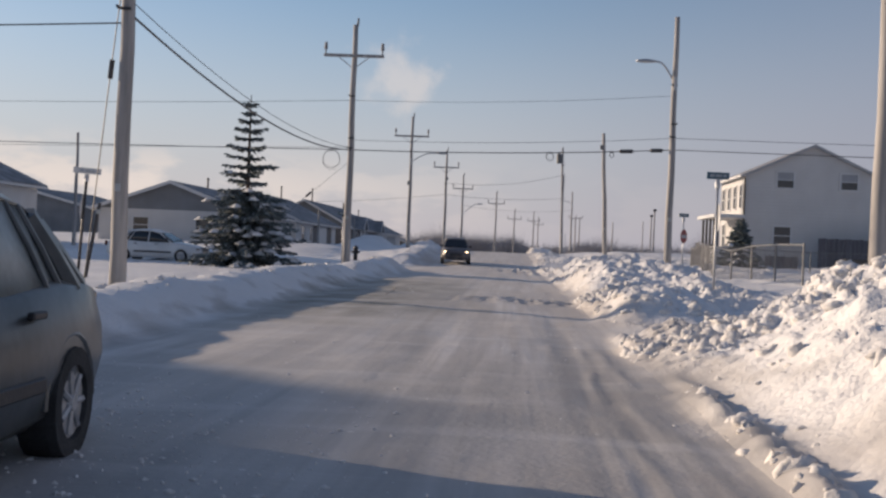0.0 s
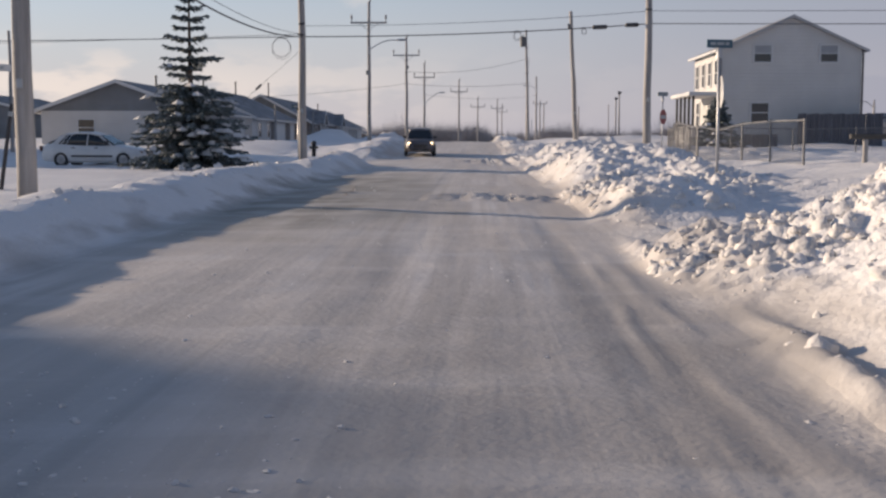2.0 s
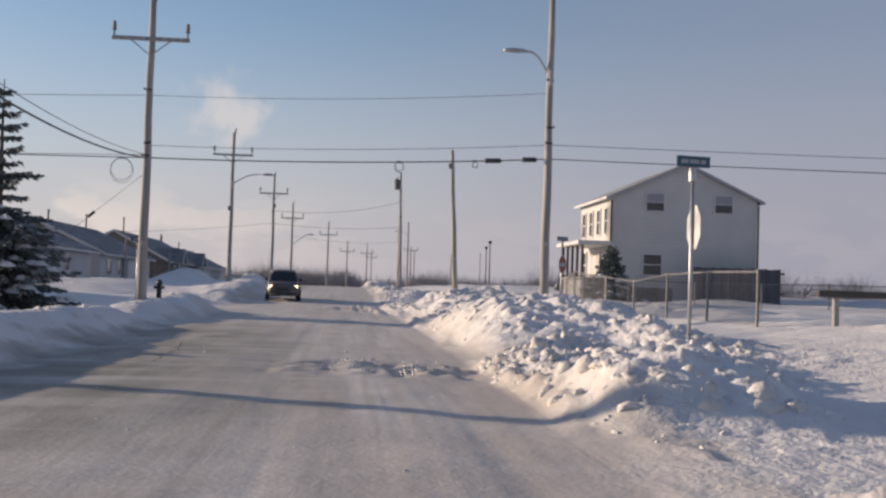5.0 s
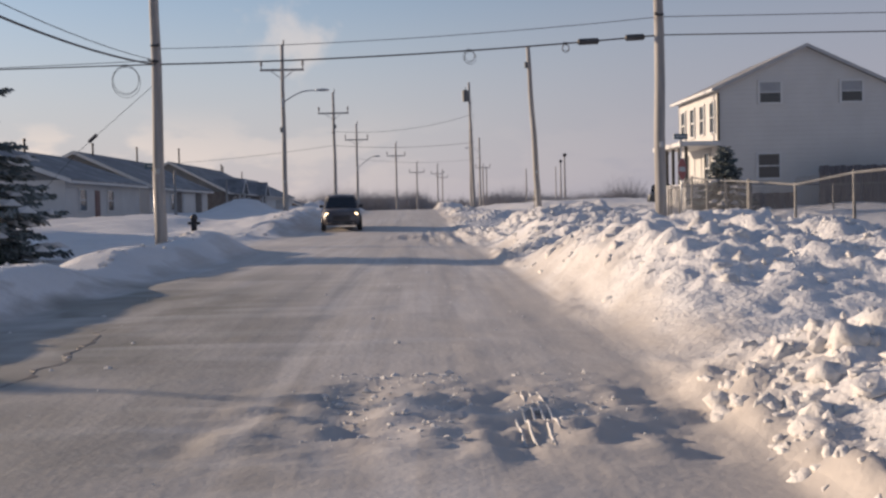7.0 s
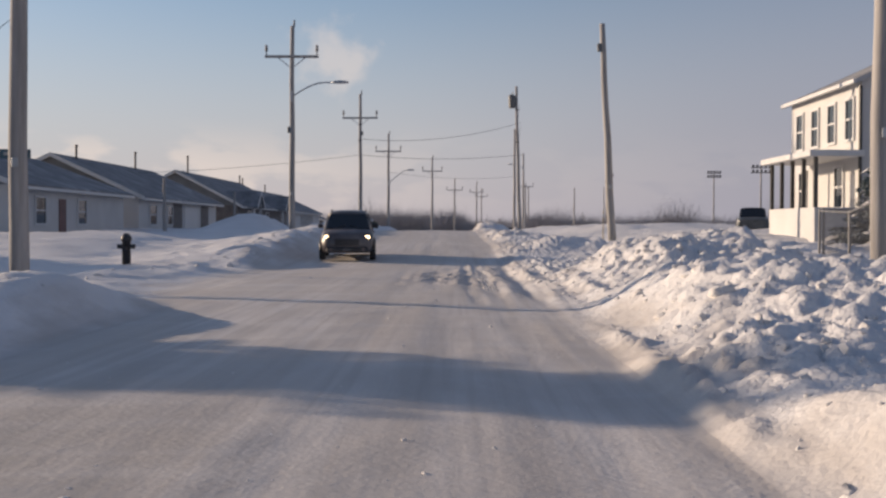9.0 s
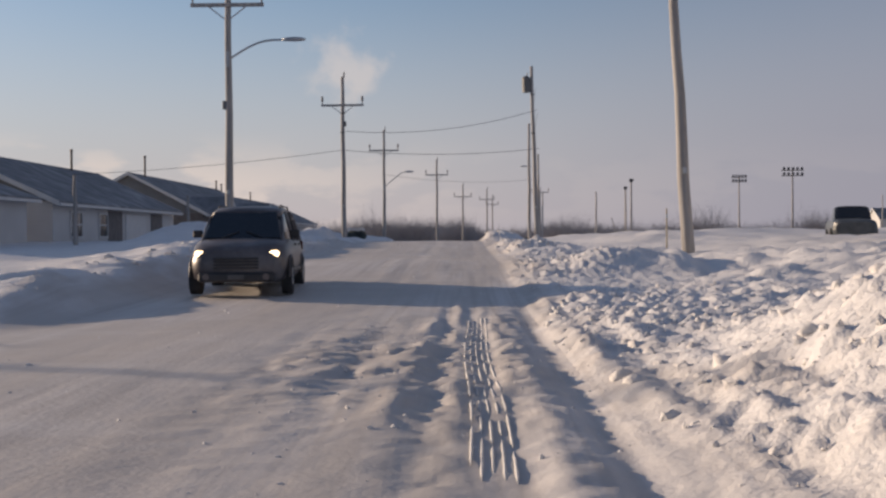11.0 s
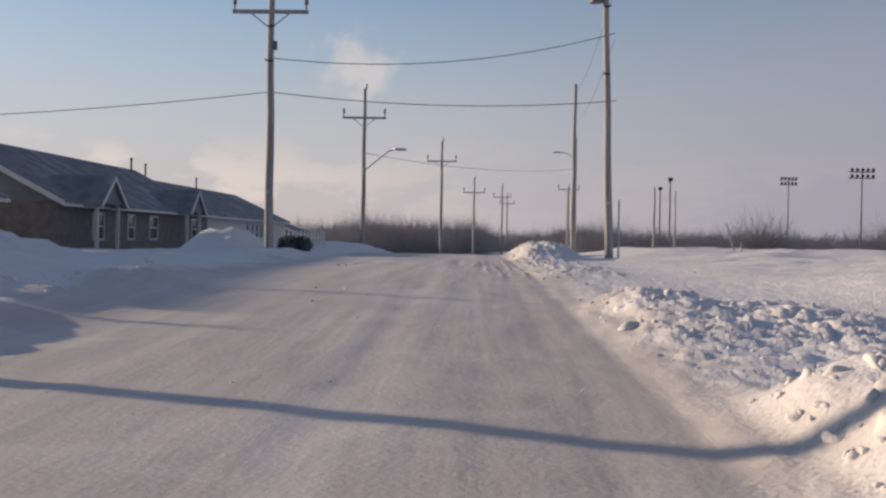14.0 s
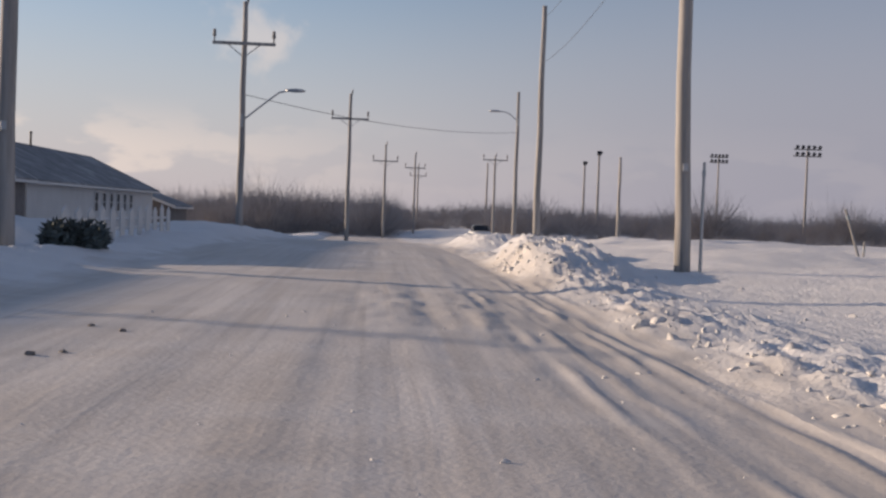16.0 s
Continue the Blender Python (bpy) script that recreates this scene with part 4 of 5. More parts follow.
# ---- trees ----
def spruce(x, y, top, spread_r, seed, label, tiers=30, lowest=0.12, opens=0.44):
    """A spruce: tapered trunk, drooping limbs with clumps of needle sprays, snow lodged on the boughs."""
    rnd = random.Random(seed)
    z = ground_at(x, y) - 0.15
    h = top - z
    t = thing("spruce_tree", label, "tree", Matrix.Translation((x, y, z)))
    bm = bmesh.new()
    tube(bm, [(0, 0, 0), (0.02, 0, h * 0.4), (0, 0.01, h * 0.8), (0, 0, h)], [0.13, 0.09, 0.04, 0.012], 8)
    part("trunk", bm, BARK, t, smooth=True)
    V, F, SV, SF, RV, RF = [], [], [], [], [], []
    limbs = bmesh.new()

    def spray(c, d, up, L, W, bag_v, bag_f, droop):
        side = d.cross(up).normalized()
        n = len(bag_v)
        tip = c + d * L - Vector((0, 0, droop))
        mid = c + d * (L * 0.5)
        bag_v.extend([tuple(c - side * W * 0.25), tuple(mid - side * W - Vector((0, 0, droop * 0.8))), tuple(tip), tuple(mid + side * W - Vector((0, 0, droop * 0.8))), tuple(c + side * W * 0.25), tuple(mid + up * 0.03)])
        bag_f.extend([(n, n + 1, n + 5), (n + 1, n + 2, n + 5), (n + 2, n + 3, n + 5), (n + 3, n + 4, n + 5), (n + 4, n, n + 5)])

    # a broad dense skirt below, a thin open spire of separate whorls above
    rows, u = [], lowest / h
    while u < 0.985:
        rows.append(u)
        u += (0.028 if u < opens else 0.050) * (0.85 + 0.3 * rnd.random()) * 21.0 / tiers
    for k, u in enumerate(rows):
        zc, open_top = h * u, u > opens
        reach = spread_r * float(np.interp(u, (0, 0.1, 0.3, 0.42, 0.5, 0.6, 0.75, 0.85, 1.0), (0.50, 0.55, 0.43, 0.29, 0.25, 0.22, 0.185, 0.085, 0.015)))
        nb = 6 if open_top else max(8, int(15 * (1 - u)))
        for b in range(nb):
            if open_top and rnd.random() < 0.16:
                continue
            a = 2 * math.pi * (b + rnd.random() * 0.7) / nb + k * 1.3
            L = reach * (rnd.uniform(0.6, 1.25) if open_top else 0.45 + 0.68 * rnd.random() ** 0.8) + 0.05
            d0 = Vector((math.cos(a), math.sin(a), 0))
            lift = 0.34 * u
            zb = zc + rnd.uniform(-0.03, 0.03) if open_top else zc + rnd.uniform(-0.08, 0.08)
            pts = [Vector((0, 0, zb)) + d0 * (L * s) + Vector((0, 0, L * ((0.04 + lift) * s - 0.46 * s * s + 0.30 * s**3))) for s in (0, 0.25, 0.5, 0.75, 1.0)]
            tube(limbs, pts, [0.025 * (1.2 - u), 0.02 * (1.2 - u), 0.014, 0.01, 0.005], 4)
            steps = max(5, int(L / 0.055))
            for s in range(steps):
                f = 0.08 + 0.92 * s / steps
                i = min(3, int(f * 4))
                p = pts[i].lerp(pts[i + 1], f * 4 - i)
                for sgn in (-1, 1):
                    sd = Vector((-d0.y, d0.x, 0)) * sgn
                    dd = (d0 * 0.8 + sd * (0.9 - 0.4 * f) + Vector((0, 0, rnd.uniform(-0.45, 0.15)))).normalized()
                    ln = (0.11 + 0.13 * L * (1 - f)) * rnd.uniform(0.6, 1.25) + 0.03
                    bag = (RV, RF) if rnd.random() < 0.22 + 0.30 * (1 - u) else (V, F)
                    spray(p + Vector((0, 0, rnd.uniform(-0.05, 0.03))), dd, Vector((0, 0, 1)), ln, ln * 0.24, bag[0], bag[1], ln * rnd.uniform(0.05, 0.4))
                if f > 0.3 and rnd.random() < 0.075 * (1.0 - u) ** 2.0:
                    spray(p + Vector((0, 0, 0.05)), d0, Vector((0, 0, 1)), 0.42 * rnd.uniform(0.6, 1.4), 0.2, SV, SF, 0.12)
            spray(pts[3], (pts[4] - pts[3]).normalized(), Vector((0, 0, 1)), 0.24, 0.06, V, F, 0.04)
    part("limb_work", limbs, BARK, t)["kind"] = "stuff"
    for nm, v, f, mat in (("crown", V, F, NEEDLE), ("frosted_sprays", RV, RF, NEEDLE_FROST), ("snow_load", SV, SF, SNOW_CHUNK)):
        me = bpy.data.meshes.new(nm)
        me.from_pydata(v, [], f)
        me.materials.append(mat)
        o = new(nm, me)
        o.parent, o["kind"] = t, "stuff"
    return t


spruce(-7.35, 41.7, 6.08, 3.8, 5, "dark green spruce with snow lodged on its boughs", tiers=21)
spruce(13.75, 62.0, 3.1, 2.7, 8, "small dark conifer beside the two-storey house", tiers=16, opens=0.9)


def thicket(name, boxes, seed, label, thick=0.02, twigs=110):
    """Bare winter brush in rounded clumps of fine forking twigs, past counting."""
    rnd = np.random.RandomState(seed)
    P, Q, W = [], [], []
    for x0, x1, y0, y1, h, clumps in boxes:
        for _ in range(clumps):
            cx, cy = rnd.uniform(x0, x1), rnd.uniform(y0, y1)
            hh = h * rnd.uniform(0.45, 1.0)
            base = np.array([cx, cy, ground_at(cx, cy) - 0.2])
            k = twigs
            a, el = rnd.uniform(0, 6.283, k), np.arcsin(rnd.uniform(0.15, 1.0, k))
            d = np.stack([np.cos(a) * np.cos(el) * 0.95, np.sin(a) * np.cos(el) * 0.95, np.sin(el)], -1)
            tip = base + d * (hh * rnd.uniform(0.55, 1.0, (k, 1)))
            mid = base + (tip - base) * rnd.uniform(0.2, 0.5, (k, 1)) + rnd.randn(k, 3) * hh * 0.04
            P += [mid, np.repeat(base[None], k // 6, 0)]
            Q += [tip, mid[: k // 6]]
            W += [np.full(k, thick * 0.5), np.full(k // 6, thick)]
            fork = mid + (tip - mid) * rnd.uniform(0.3, 0.7, (k, 1))
            P.append(fork), Q.append(fork + d * hh * 0.18 + rnd.randn(k, 3) * hh * 0.09), W.append(np.full(k, thick * 0.35))
    P, Q, W = np.concatenate(P), np.concatenate(Q), np.concatenate(W)[:, None]
    side = np.array([1.0, 0.2, 0.0]) * W
    back = np.array([0.0, 1.2, 0.0]) * W
    n = len(P)
    V = np.stack([P - side, P + side, P + back, Q], 1).reshape(-1, 3)
    k = np.arange(n)[:, None] * 4
    F = np.concatenate([k + (0, 1, 3), k + (1, 2, 3), k + (2, 0, 3)])
    me = bpy.data.meshes.new(name)
    me.from_pydata(V.tolist(), [], F.tolist())
    me.materials.append(TWIG)
    return tagged(new(name, me), label, "bushes", kind="stuff")


thicket("brush", [(-16, 3, 206, 250, 6.6, 130), (14, 95, 226, 275, 5.2, 210), (-42, -14, 215, 260, 6.4, 60), (-14, -6, 228, 246, 8.6, 12), (15, 24, 215, 245, 6.5, 14), (34, 40, 218, 226, 8.5, 7), (54, 60, 222, 232, 8.0, 8), (76, 90, 225, 240, 7.5, 14), (3, 12, 250, 280, 5, 20)], 9, "bare brown winter brush behind the end of the road", 0.036, 210)
thicket("dry_grass", [(38, 120, 165, 220, 1.9, 230), (24, 44, 185, 222, 1.5, 60)], 14, "low dry brown grass and scrub along the snow field", 0.03, 110)
thicket("far_woods", [(-330, 330, 480, 620, 9.0, 420)], 10, "far line of bare brown woods along the horizon", 0.14, 80)
thicket("yard_brush", [(25, 50, 74, 96, 2.9, 70)], 12, "bare brush behind the two-storey house", 0.025, 120)


# ---- vehicles ----
PAINT_MAROON = material("dirty_maroon_paint", (0.075, 0.062, 0.066), rough=0.38, vary=0.3, scale=1.6, fine=12, bump=0.05, tint=(0.15, 0.14, 0.145))
PAINT_DARK = material("frosted_dark_green_paint", (0.035, 0.045, 0.05), rough=0.35, vary=0.35, scale=1.5, fine=14, bump=0.05, tint=(0.11, 0.12, 0.13))
PAINT_SEDAN = material("salted_dark_green_paint", (0.03, 0.036, 0.04), rough=0.30, vary=0.35, scale=1.1, fine=14, bump=0.05, tint=(0.12, 0.13, 0.137))
PAINT_WHITE = material("white_car_paint", (0.62, 0.62, 0.62), rough=0.35, vary=0.1, scale=1.5, fine=14, bump=0.03)
FROST_GLASS = material("frosted_car_glass", (0.20, 0.24, 0.26), rough=0.35, vary=0.4, scale=1.6, fine=20, bump=0.05, tint=(0.36, 0.42, 0.45))
CAR_GLASS = glass("dark_car_glass", (0.012, 0.013, 0.016), 0.08)
TYRE = material("snowy_tyre_rubber", (0.03, 0.03, 0.032), rough=0.9, vary=0.4, scale=6, fine=40, bump=0.5)
RIM = material("salted_wheel_rim", (0.38, 0.38, 0.39), rough=0.5, metal=0.4, vary=0.25, scale=8, fine=40)
LAMP_ON = material("lit_headlamp", (1.0, 0.74, 0.40), rough=0.2, vary=0.05, emit=4.0)
LAMP_OFF = glass("lamp_glass", (0.12, 0.10, 0.10))
DIRTY_PLATE = material("salted_number_plate", (0.10, 0.10, 0.10), rough=0.7, vary=0.3)
TAIL_RED = glass("red_tail_lamp", (0.07, 0.012, 0.012))


def body_ring(y, w, z0, z1, crown=0.06, tuck=0.07):
    """One rounded cross-section of a car's lower body."""
    h = z1 - z0
    half = [(w * 0.80, z0), (w - 0.02 - tuck * 0.4, z0 + h * 0.12), (w, z0 + h * 0.42), (w - 0.01, z0 + h * 0.66), (w - tuck, z1 - 0.03), (w * 0.75, z1 + crown * 0.6), (w * 0.3, z1 + crown)]
    return [(x, y, z) for x, z in half] + [(-x, y, z) for x, z in half[::-1]]


def cabin_ring(y, wb, wt, z0, z1):
    h = z1 - z0
    half = [(wb, z0), (wb + (wt - wb) * 0.5, z0 + h * 0.52), (wt + 0.02, z0 + h * 0.90), (wt - 0.10, z1), (wt * 0.4, z1 + 0.025)]
    return [(x, y, z) for x, z in half] + [(-x, y, z) for x, z in half[::-1]]


def cabin_at(cabin, y):
    """Half width at the belt and the roof, and both heights, at a place along the cabin."""
    for a, b in zip(cabin, cabin[1:]):
        if a[0] <= y <= b[0]:
            u = (y - a[0]) / (b[0] - a[0])
            return [p + (q - p) * u for p, q in zip(a[1:], b[1:])]
    return list((cabin[0] if y < cabin[0][0] else cabin[-1])[1:])


def make_car(name, label, m, lower, cabin, panes, windscreen, rear_screen, paint, glass_mat, axles, track, wheel_r, front_lamps, lit, belt, roof_w, base_w, top_z, group=""):
    t = thing(name, label, "car", m, group)
    bm = bmesh.new()
    loft(bm, [body_ring(*r) for r in lower])
    part("body", bm, paint, t, smooth=True)
    bm = bmesh.new()
    loft(bm, [cabin_ring(*r) for r in cabin])
    part("glasshouse", bm, glass_mat, t, smooth=True)
    bm = bmesh.new()
    mid = cabin[1:-1]
    top = []
    for k, (y, wb, wt, z0, z1) in enumerate(mid):
        y = y - 0.05 if k == 0 else y + 0.03 if k == len(mid) - 1 else y
        top.append([(wt + 0.035, y, z0 + (z1 - z0) * 0.90), (wt - 0.08, y, z1 + 0.014), (wt * 0.4, y, z1 + 0.04), (-wt * 0.4, y, z1 + 0.04), (-wt + 0.08, y, z1 + 0.014), (-wt - 0.035, y, z0 + (z1 - z0) * 0.90), (-wt + 0.1, y, z0 + (z1 - z0) * 0.86), (wt - 0.1, y, z0 + (z1 - z0) * 0.86)])
    loft(bm, top)
    part("roof", bm, paint, t, smooth=True)
    for s in (-1, 1):
        for y0, y1, thick in panes:
            bm = bmesh.new()
            lo, hi = cabin_at(cabin, y0), cabin_at(cabin, y1)
            a = Vector((s * (lo[0] + 0.004), y0, lo[2] + 0.01))
            c = Vector((s * (hi[1] + 0.022), y1, hi[2] + (hi[3] - hi[2]) * 0.9))
            tube(bm, [a, Vector((s * ((a.x + c.x) / 2 * s + 0.012), (y0 + y1) / 2, (a.z + c.z) / 2)), c], [thick * 1.2, thick, thick * 0.95], 6)
            part("pillar", bm, paint, t)
    for nm, (y0, z0, y1, z1, w0, w1), mat in (("windscreen", windscreen, glass_mat if not lit else CAR_GLASS), ("rear_screen", rear_screen, glass_mat)):
        bm = bmesh.new()
        d = Vector((0, z1 - z0, -(y1 - y0))).normalized()
        if d.y * (y0 - 0) < 0:
            d = -d
        q = [(-w0, y0, z0), (w0, y0, z0), (w1, y1, z1), (-w1, y1, z1)]
        out = [bm.verts.new(Vector(p) + d * 0.03) for p in q]
        inn = [bm.verts.new(Vector(p) - d * 0.02) for p in q]
        bm.faces.new(out), bm.faces.new(inn[::-1])
        for k in range(4):
            bm.faces.new((out[k], inn[k], inn[(k + 1) % 4], out[(k + 1) % 4]))
        bmesh.ops.recalc_face_normals(bm, faces=bm.faces[:])
        part(nm, bm, mat, t)
    for y in axles:
        for s in (-1, 1):
            bm = bmesh.new()
            rings = []
            for u, r in ((0.0, 0.82), (0.0, 0.97), (0.05, 1.0), (0.16, 1.0), (0.21, 0.97), (0.21, 0.66), (0.17, 0.62), (0.17, 0.2)):
                rings.append([(s * (track - 0.19 + u), y + wheel_r * r * math.cos(a * math.pi / 12), wheel_r + wheel_r * r * math.sin(a * math.pi / 12)) for a in range(24)])
            loft(bm, rings)
            w = part("wheel", bm, TYRE, t, smooth=False)
            bm = bmesh.new()
            x = s * (track - 0.005)
            rod(bm, (x - s * 0.05, y, wheel_r), (x, y, wheel_r), wheel_r * 0.70, wheel_r * 0.62, seg=20)
            rod(bm, (x, y, wheel_r), (x + s * 0.025, y, wheel_r), wheel_r * 0.2, wheel_r * 0.14, seg=12)
            for k in range(7):
                a = 2 * math.pi * k / 7
                rod(bm, (x + s * 0.004, y + 0.1 * wheel_r * math.cos(a), wheel_r + 0.1 * wheel_r * math.sin(a)), (x + s * 0.004, y + 0.56 * wheel_r * math.cos(a), wheel_r + 0.56 * wheel_r * math.sin(a)), 0.02, seg=6)
            part("rim", bm, RIM, w)
            bm = bmesh.new()
            arc = [(s * (track - 0.015), y + (wheel_r + 0.06) * math.cos(a), wheel_r + (wheel_r + 0.06) * math.sin(a)) for a in [math.pi * (k / 12) for k in range(13)]]
            tube(bm, arc, 0.02, 6)
            part("wheel_arch", bm, paint, t)
    y, z, x, w, h = front_lamps
    for s in (-1, 1):
        bm = bmesh.new()
        box(bm, s * x - w / 2, s * x + w / 2, y - 0.04, y + 0.12, z - h / 2, z + h / 2, 0.03)
        part("headlight", bm, LAMP_ON if lit else LAMP_OFF, t, "glowing headlight" if lit else "")
        bm = bmesh.new()
        mz = belt + 0.08
        box(bm, s * (base_w + 0.06) - 0.05, s * (base_w + 0.06) + 0.14 * (1 if s > 0 else 0), -0.78, -0.66, mz - 0.07, mz + 0.08, 0.02) if s > 0 else box(bm, -(base_w + 0.2), -(base_w + 0.01), -0.78, -0.66, mz - 0.07, mz + 0.08, 0.02)
        part("mirror", bm, DARK_METAL, t)
        yb = lower[-1][0]
        bm = bmesh.new()
        box(bm, s * (lower[-2][1] - 0.04) - 0.09, s * (lower[-2][1] - 0.04) + 0.04, yb - 0.11, yb + 0.0, belt - 0.28, belt - 0.06, 0.02)
        part("tail_light", bm, TAIL_RED, t)
        for dy in (-0.25, 0.75):
            bm = bmesh.new()
            box(bm, s * (base_w + 0.075) - 0.02, s * (base_w + 0.075) + 0.02, dy - 0.09, dy + 0.09, belt - 0.15, belt - 0.11, 0.008)
            part("door_handle", bm, DARK_METAL, t)
    yf = lower[0][0]
    bm = bmesh.new()
    for k in range(4):
        box(bm, -0.42, 0.42, yf - 0.05, yf + 0.1, 0.52 + 0.06 * k, 0.55 + 0.06 * k)
    part("grille", bm, DARK_METAL, t)
    bm = bmesh.new()
    box(bm, -0.72, 0.72, yf - 0.08, yf + 0.1, 0.27, 0.45, 0.04)
    part("bumper", bm, DARK_METAL, t)
    bm = bmesh.new()
    box(bm, -0.15, 0.15, yf - 0.10, yf - 0.075, 0.32, 0.41)
    part("plate", bm, DIRTY_PLATE, t)
    wide = windscreen[4]
    for s in (-1, 1):
        bm = bmesh.new()
        y0, z0, y1, z1 = windscreen[:4]
        tube(bm, [(s * wide * 0.55, y0 - 0.05, z0 + 0.03), (s * wide * 0.10, y0 + (y1 - y0) * 0.25 - 0.05, z0 + (z1 - z0) * 0.25 + 0.02)], 0.012, 5)
        part("wiper", bm, DARK_METAL, t)
        bm = bmesh.new()
        rod(bm, (s * 0.56, yf - 0.10, 0.37), (s * 0.56, yf + 0.05, 0.37), 0.065, 0.065, seg=12)
        part("fog_light", bm, LAMP_OFF, t)
        if lit:
            bm = bmesh.new()
            tube(bm, [(s * (roof_w - 0.06), -0.2, top_z - 0.02), (s * (roof_w - 0.06), -0.1, top_z + 0.05), (s * (roof_w - 0.06), 1.7, top_z + 0.05), (s * (roof_w - 0.06), 1.8, top_z - 0.02)], 0.018, 6)
            part("roof_rail", bm, DARK_METAL, t)
    for s in (-1, 1):
        bm = bmesh.new()
        box(bm, s * (lower[3][1] - 0.01) - 0.02, s * (lower[3][1] - 0.01) + 0.025, axles[0] + wheel_r + 0.15, axles[1] - wheel_r - 0.15, 0.42, 0.50, 0.01)
        part("door_moulding", bm, DARK_METAL, t)
    return t


SEDAN = dict(
    lower=[(-2.28, 0.58, 0.34, 0.58), (-2.16, 0.78, 0.24, 0.68), (-1.7, 0.86, 0.2, 0.78), (-0.9, 0.88, 0.18, 0.90), (0.6, 0.88, 0.18, 0.92), (1.3, 0.875, 0.18, 0.96), (1.7, 0.85, 0.20, 0.965), (1.98, 0.81, 0.22, 0.93), (2.14, 0.75, 0.25, 0.86), (2.23, 0.67, 0.29, 0.73), (2.29, 0.56, 0.34, 0.60)],
    cabin=[(-1.0, 0.70, 0.68, 0.88, 0.92), (-0.35, 0.78, 0.60, 0.88, 1.33), (0.1, 0.78, 0.61, 0.88, 1.45), (0.65, 0.78, 0.61, 0.88, 1.45), (1.1, 0.775, 0.60, 0.89, 1.40), (1.45, 0.75, 0.58, 0.90, 1.27), (1.75, 0.71, 0.58, 0.91, 1.11), (1.97, 0.66, 0.60, 0.90, 0.97)],
    panes=[(-0.92, -0.36, 0.036), (0.18, 0.16, 0.026), (1.14, 0.86, 0.015), (1.36, 1.04, 0.018), (1.58, 1.20, 0.055), (1.74, 1.34, 0.055)],
    windscreen=(-0.98, 0.93, -0.36, 1.33, 0.66, 0.54), rear_screen=(1.95, 0.98, 1.36, 1.295, 0.60, 0.50),
    axles=(-1.42, 1.30), track=0.865, wheel_r=0.31, front_lamps=(-2.17, 0.62, 0.58, 0.30, 0.13), belt=0.94, roof_w=0.60, base_w=0.79, top_z=1.40)
VAN = dict(
    lower=[(-2.36, 0.66, 0.34, 0.74), (-2.22, 0.84, 0.26, 0.88), (-1.75, 0.93, 0.24, 1.00), (-1.1, 0.95, 0.24, 1.08), (0.6, 0.95, 0.24, 1.08), (1.6, 0.95, 0.26, 1.08), (2.2, 0.92, 0.30, 1.06), (2.34, 0.84, 0.36, 0.98)],
    cabin=[(-1.45, 0.76, 0.74, 1.02, 1.06), (-0.75, 0.86, 0.68, 1.02, 1.58), (-0.3, 0.87, 0.68, 1.02, 1.70), (0.8, 0.87, 0.68, 1.02, 1.74), (1.9, 0.86, 0.68, 1.02, 1.70), (2.2, 0.85, 0.70, 1.02, 1.50), (2.3, 0.82, 0.76, 1.02, 1.08)],
    panes=[(-1.36, -0.72, 0.036), (0.05, 0.02, 0.036), (1.05, 1.02, 0.036), (2.2, 2.1, 0.036)],
    windscreen=(-1.42, 1.08, -0.76, 1.60, 0.74, 0.62), rear_screen=(2.31, 1.12, 2.2, 1.52, 0.72, 0.62),
    axles=(-1.45, 1.42), track=0.97, wheel_r=0.35, front_lamps=(-2.24, 0.80, 0.68, 0.22, 0.12), belt=1.10, roof_w=0.68, base_w=0.87, top_z=1.72)


def on_road(x, y, turn=0.0):
    return Matrix.Translation((x, y, float(road_z(np.array(y))) + 0.0)) @ pose(0, 0, 0, 0, 0, turn)


make_car("minivan", "dirty dark maroon minivan with lit headlights on the road", on_road(-1.0, 63.2, 4.0) @ Matrix.Diagonal((0.78, 0.78, 0.78, 1)), paint=PAINT_MAROON, glass_mat=CAR_GLASS, lit=True, **VAN)
make_car("sedan", "dark green sedan with frosted windows and salty flanks", on_road(-0.55, 5.5, 2.5) @ Matrix.Diagonal((0.83, 0.83, 0.83, 1)), paint=PAINT_SEDAN, glass_mat=FROST_GLASS, lit=False, **SEDAN)
yz = ground_at(-11.9, 46.3)
make_car("parked_car", "white parked car half sunk in drifted snow", Matrix.Translation((-11.9, 46.3, yz - 0.10)) @ pose(0, 0, 0, 0, 0, 86) @ Matrix.Diagonal((0.85, 0.85, 0.85, 1)), paint=PAINT_WHITE, glass_mat=CAR_GLASS, lit=False, **SEDAN)


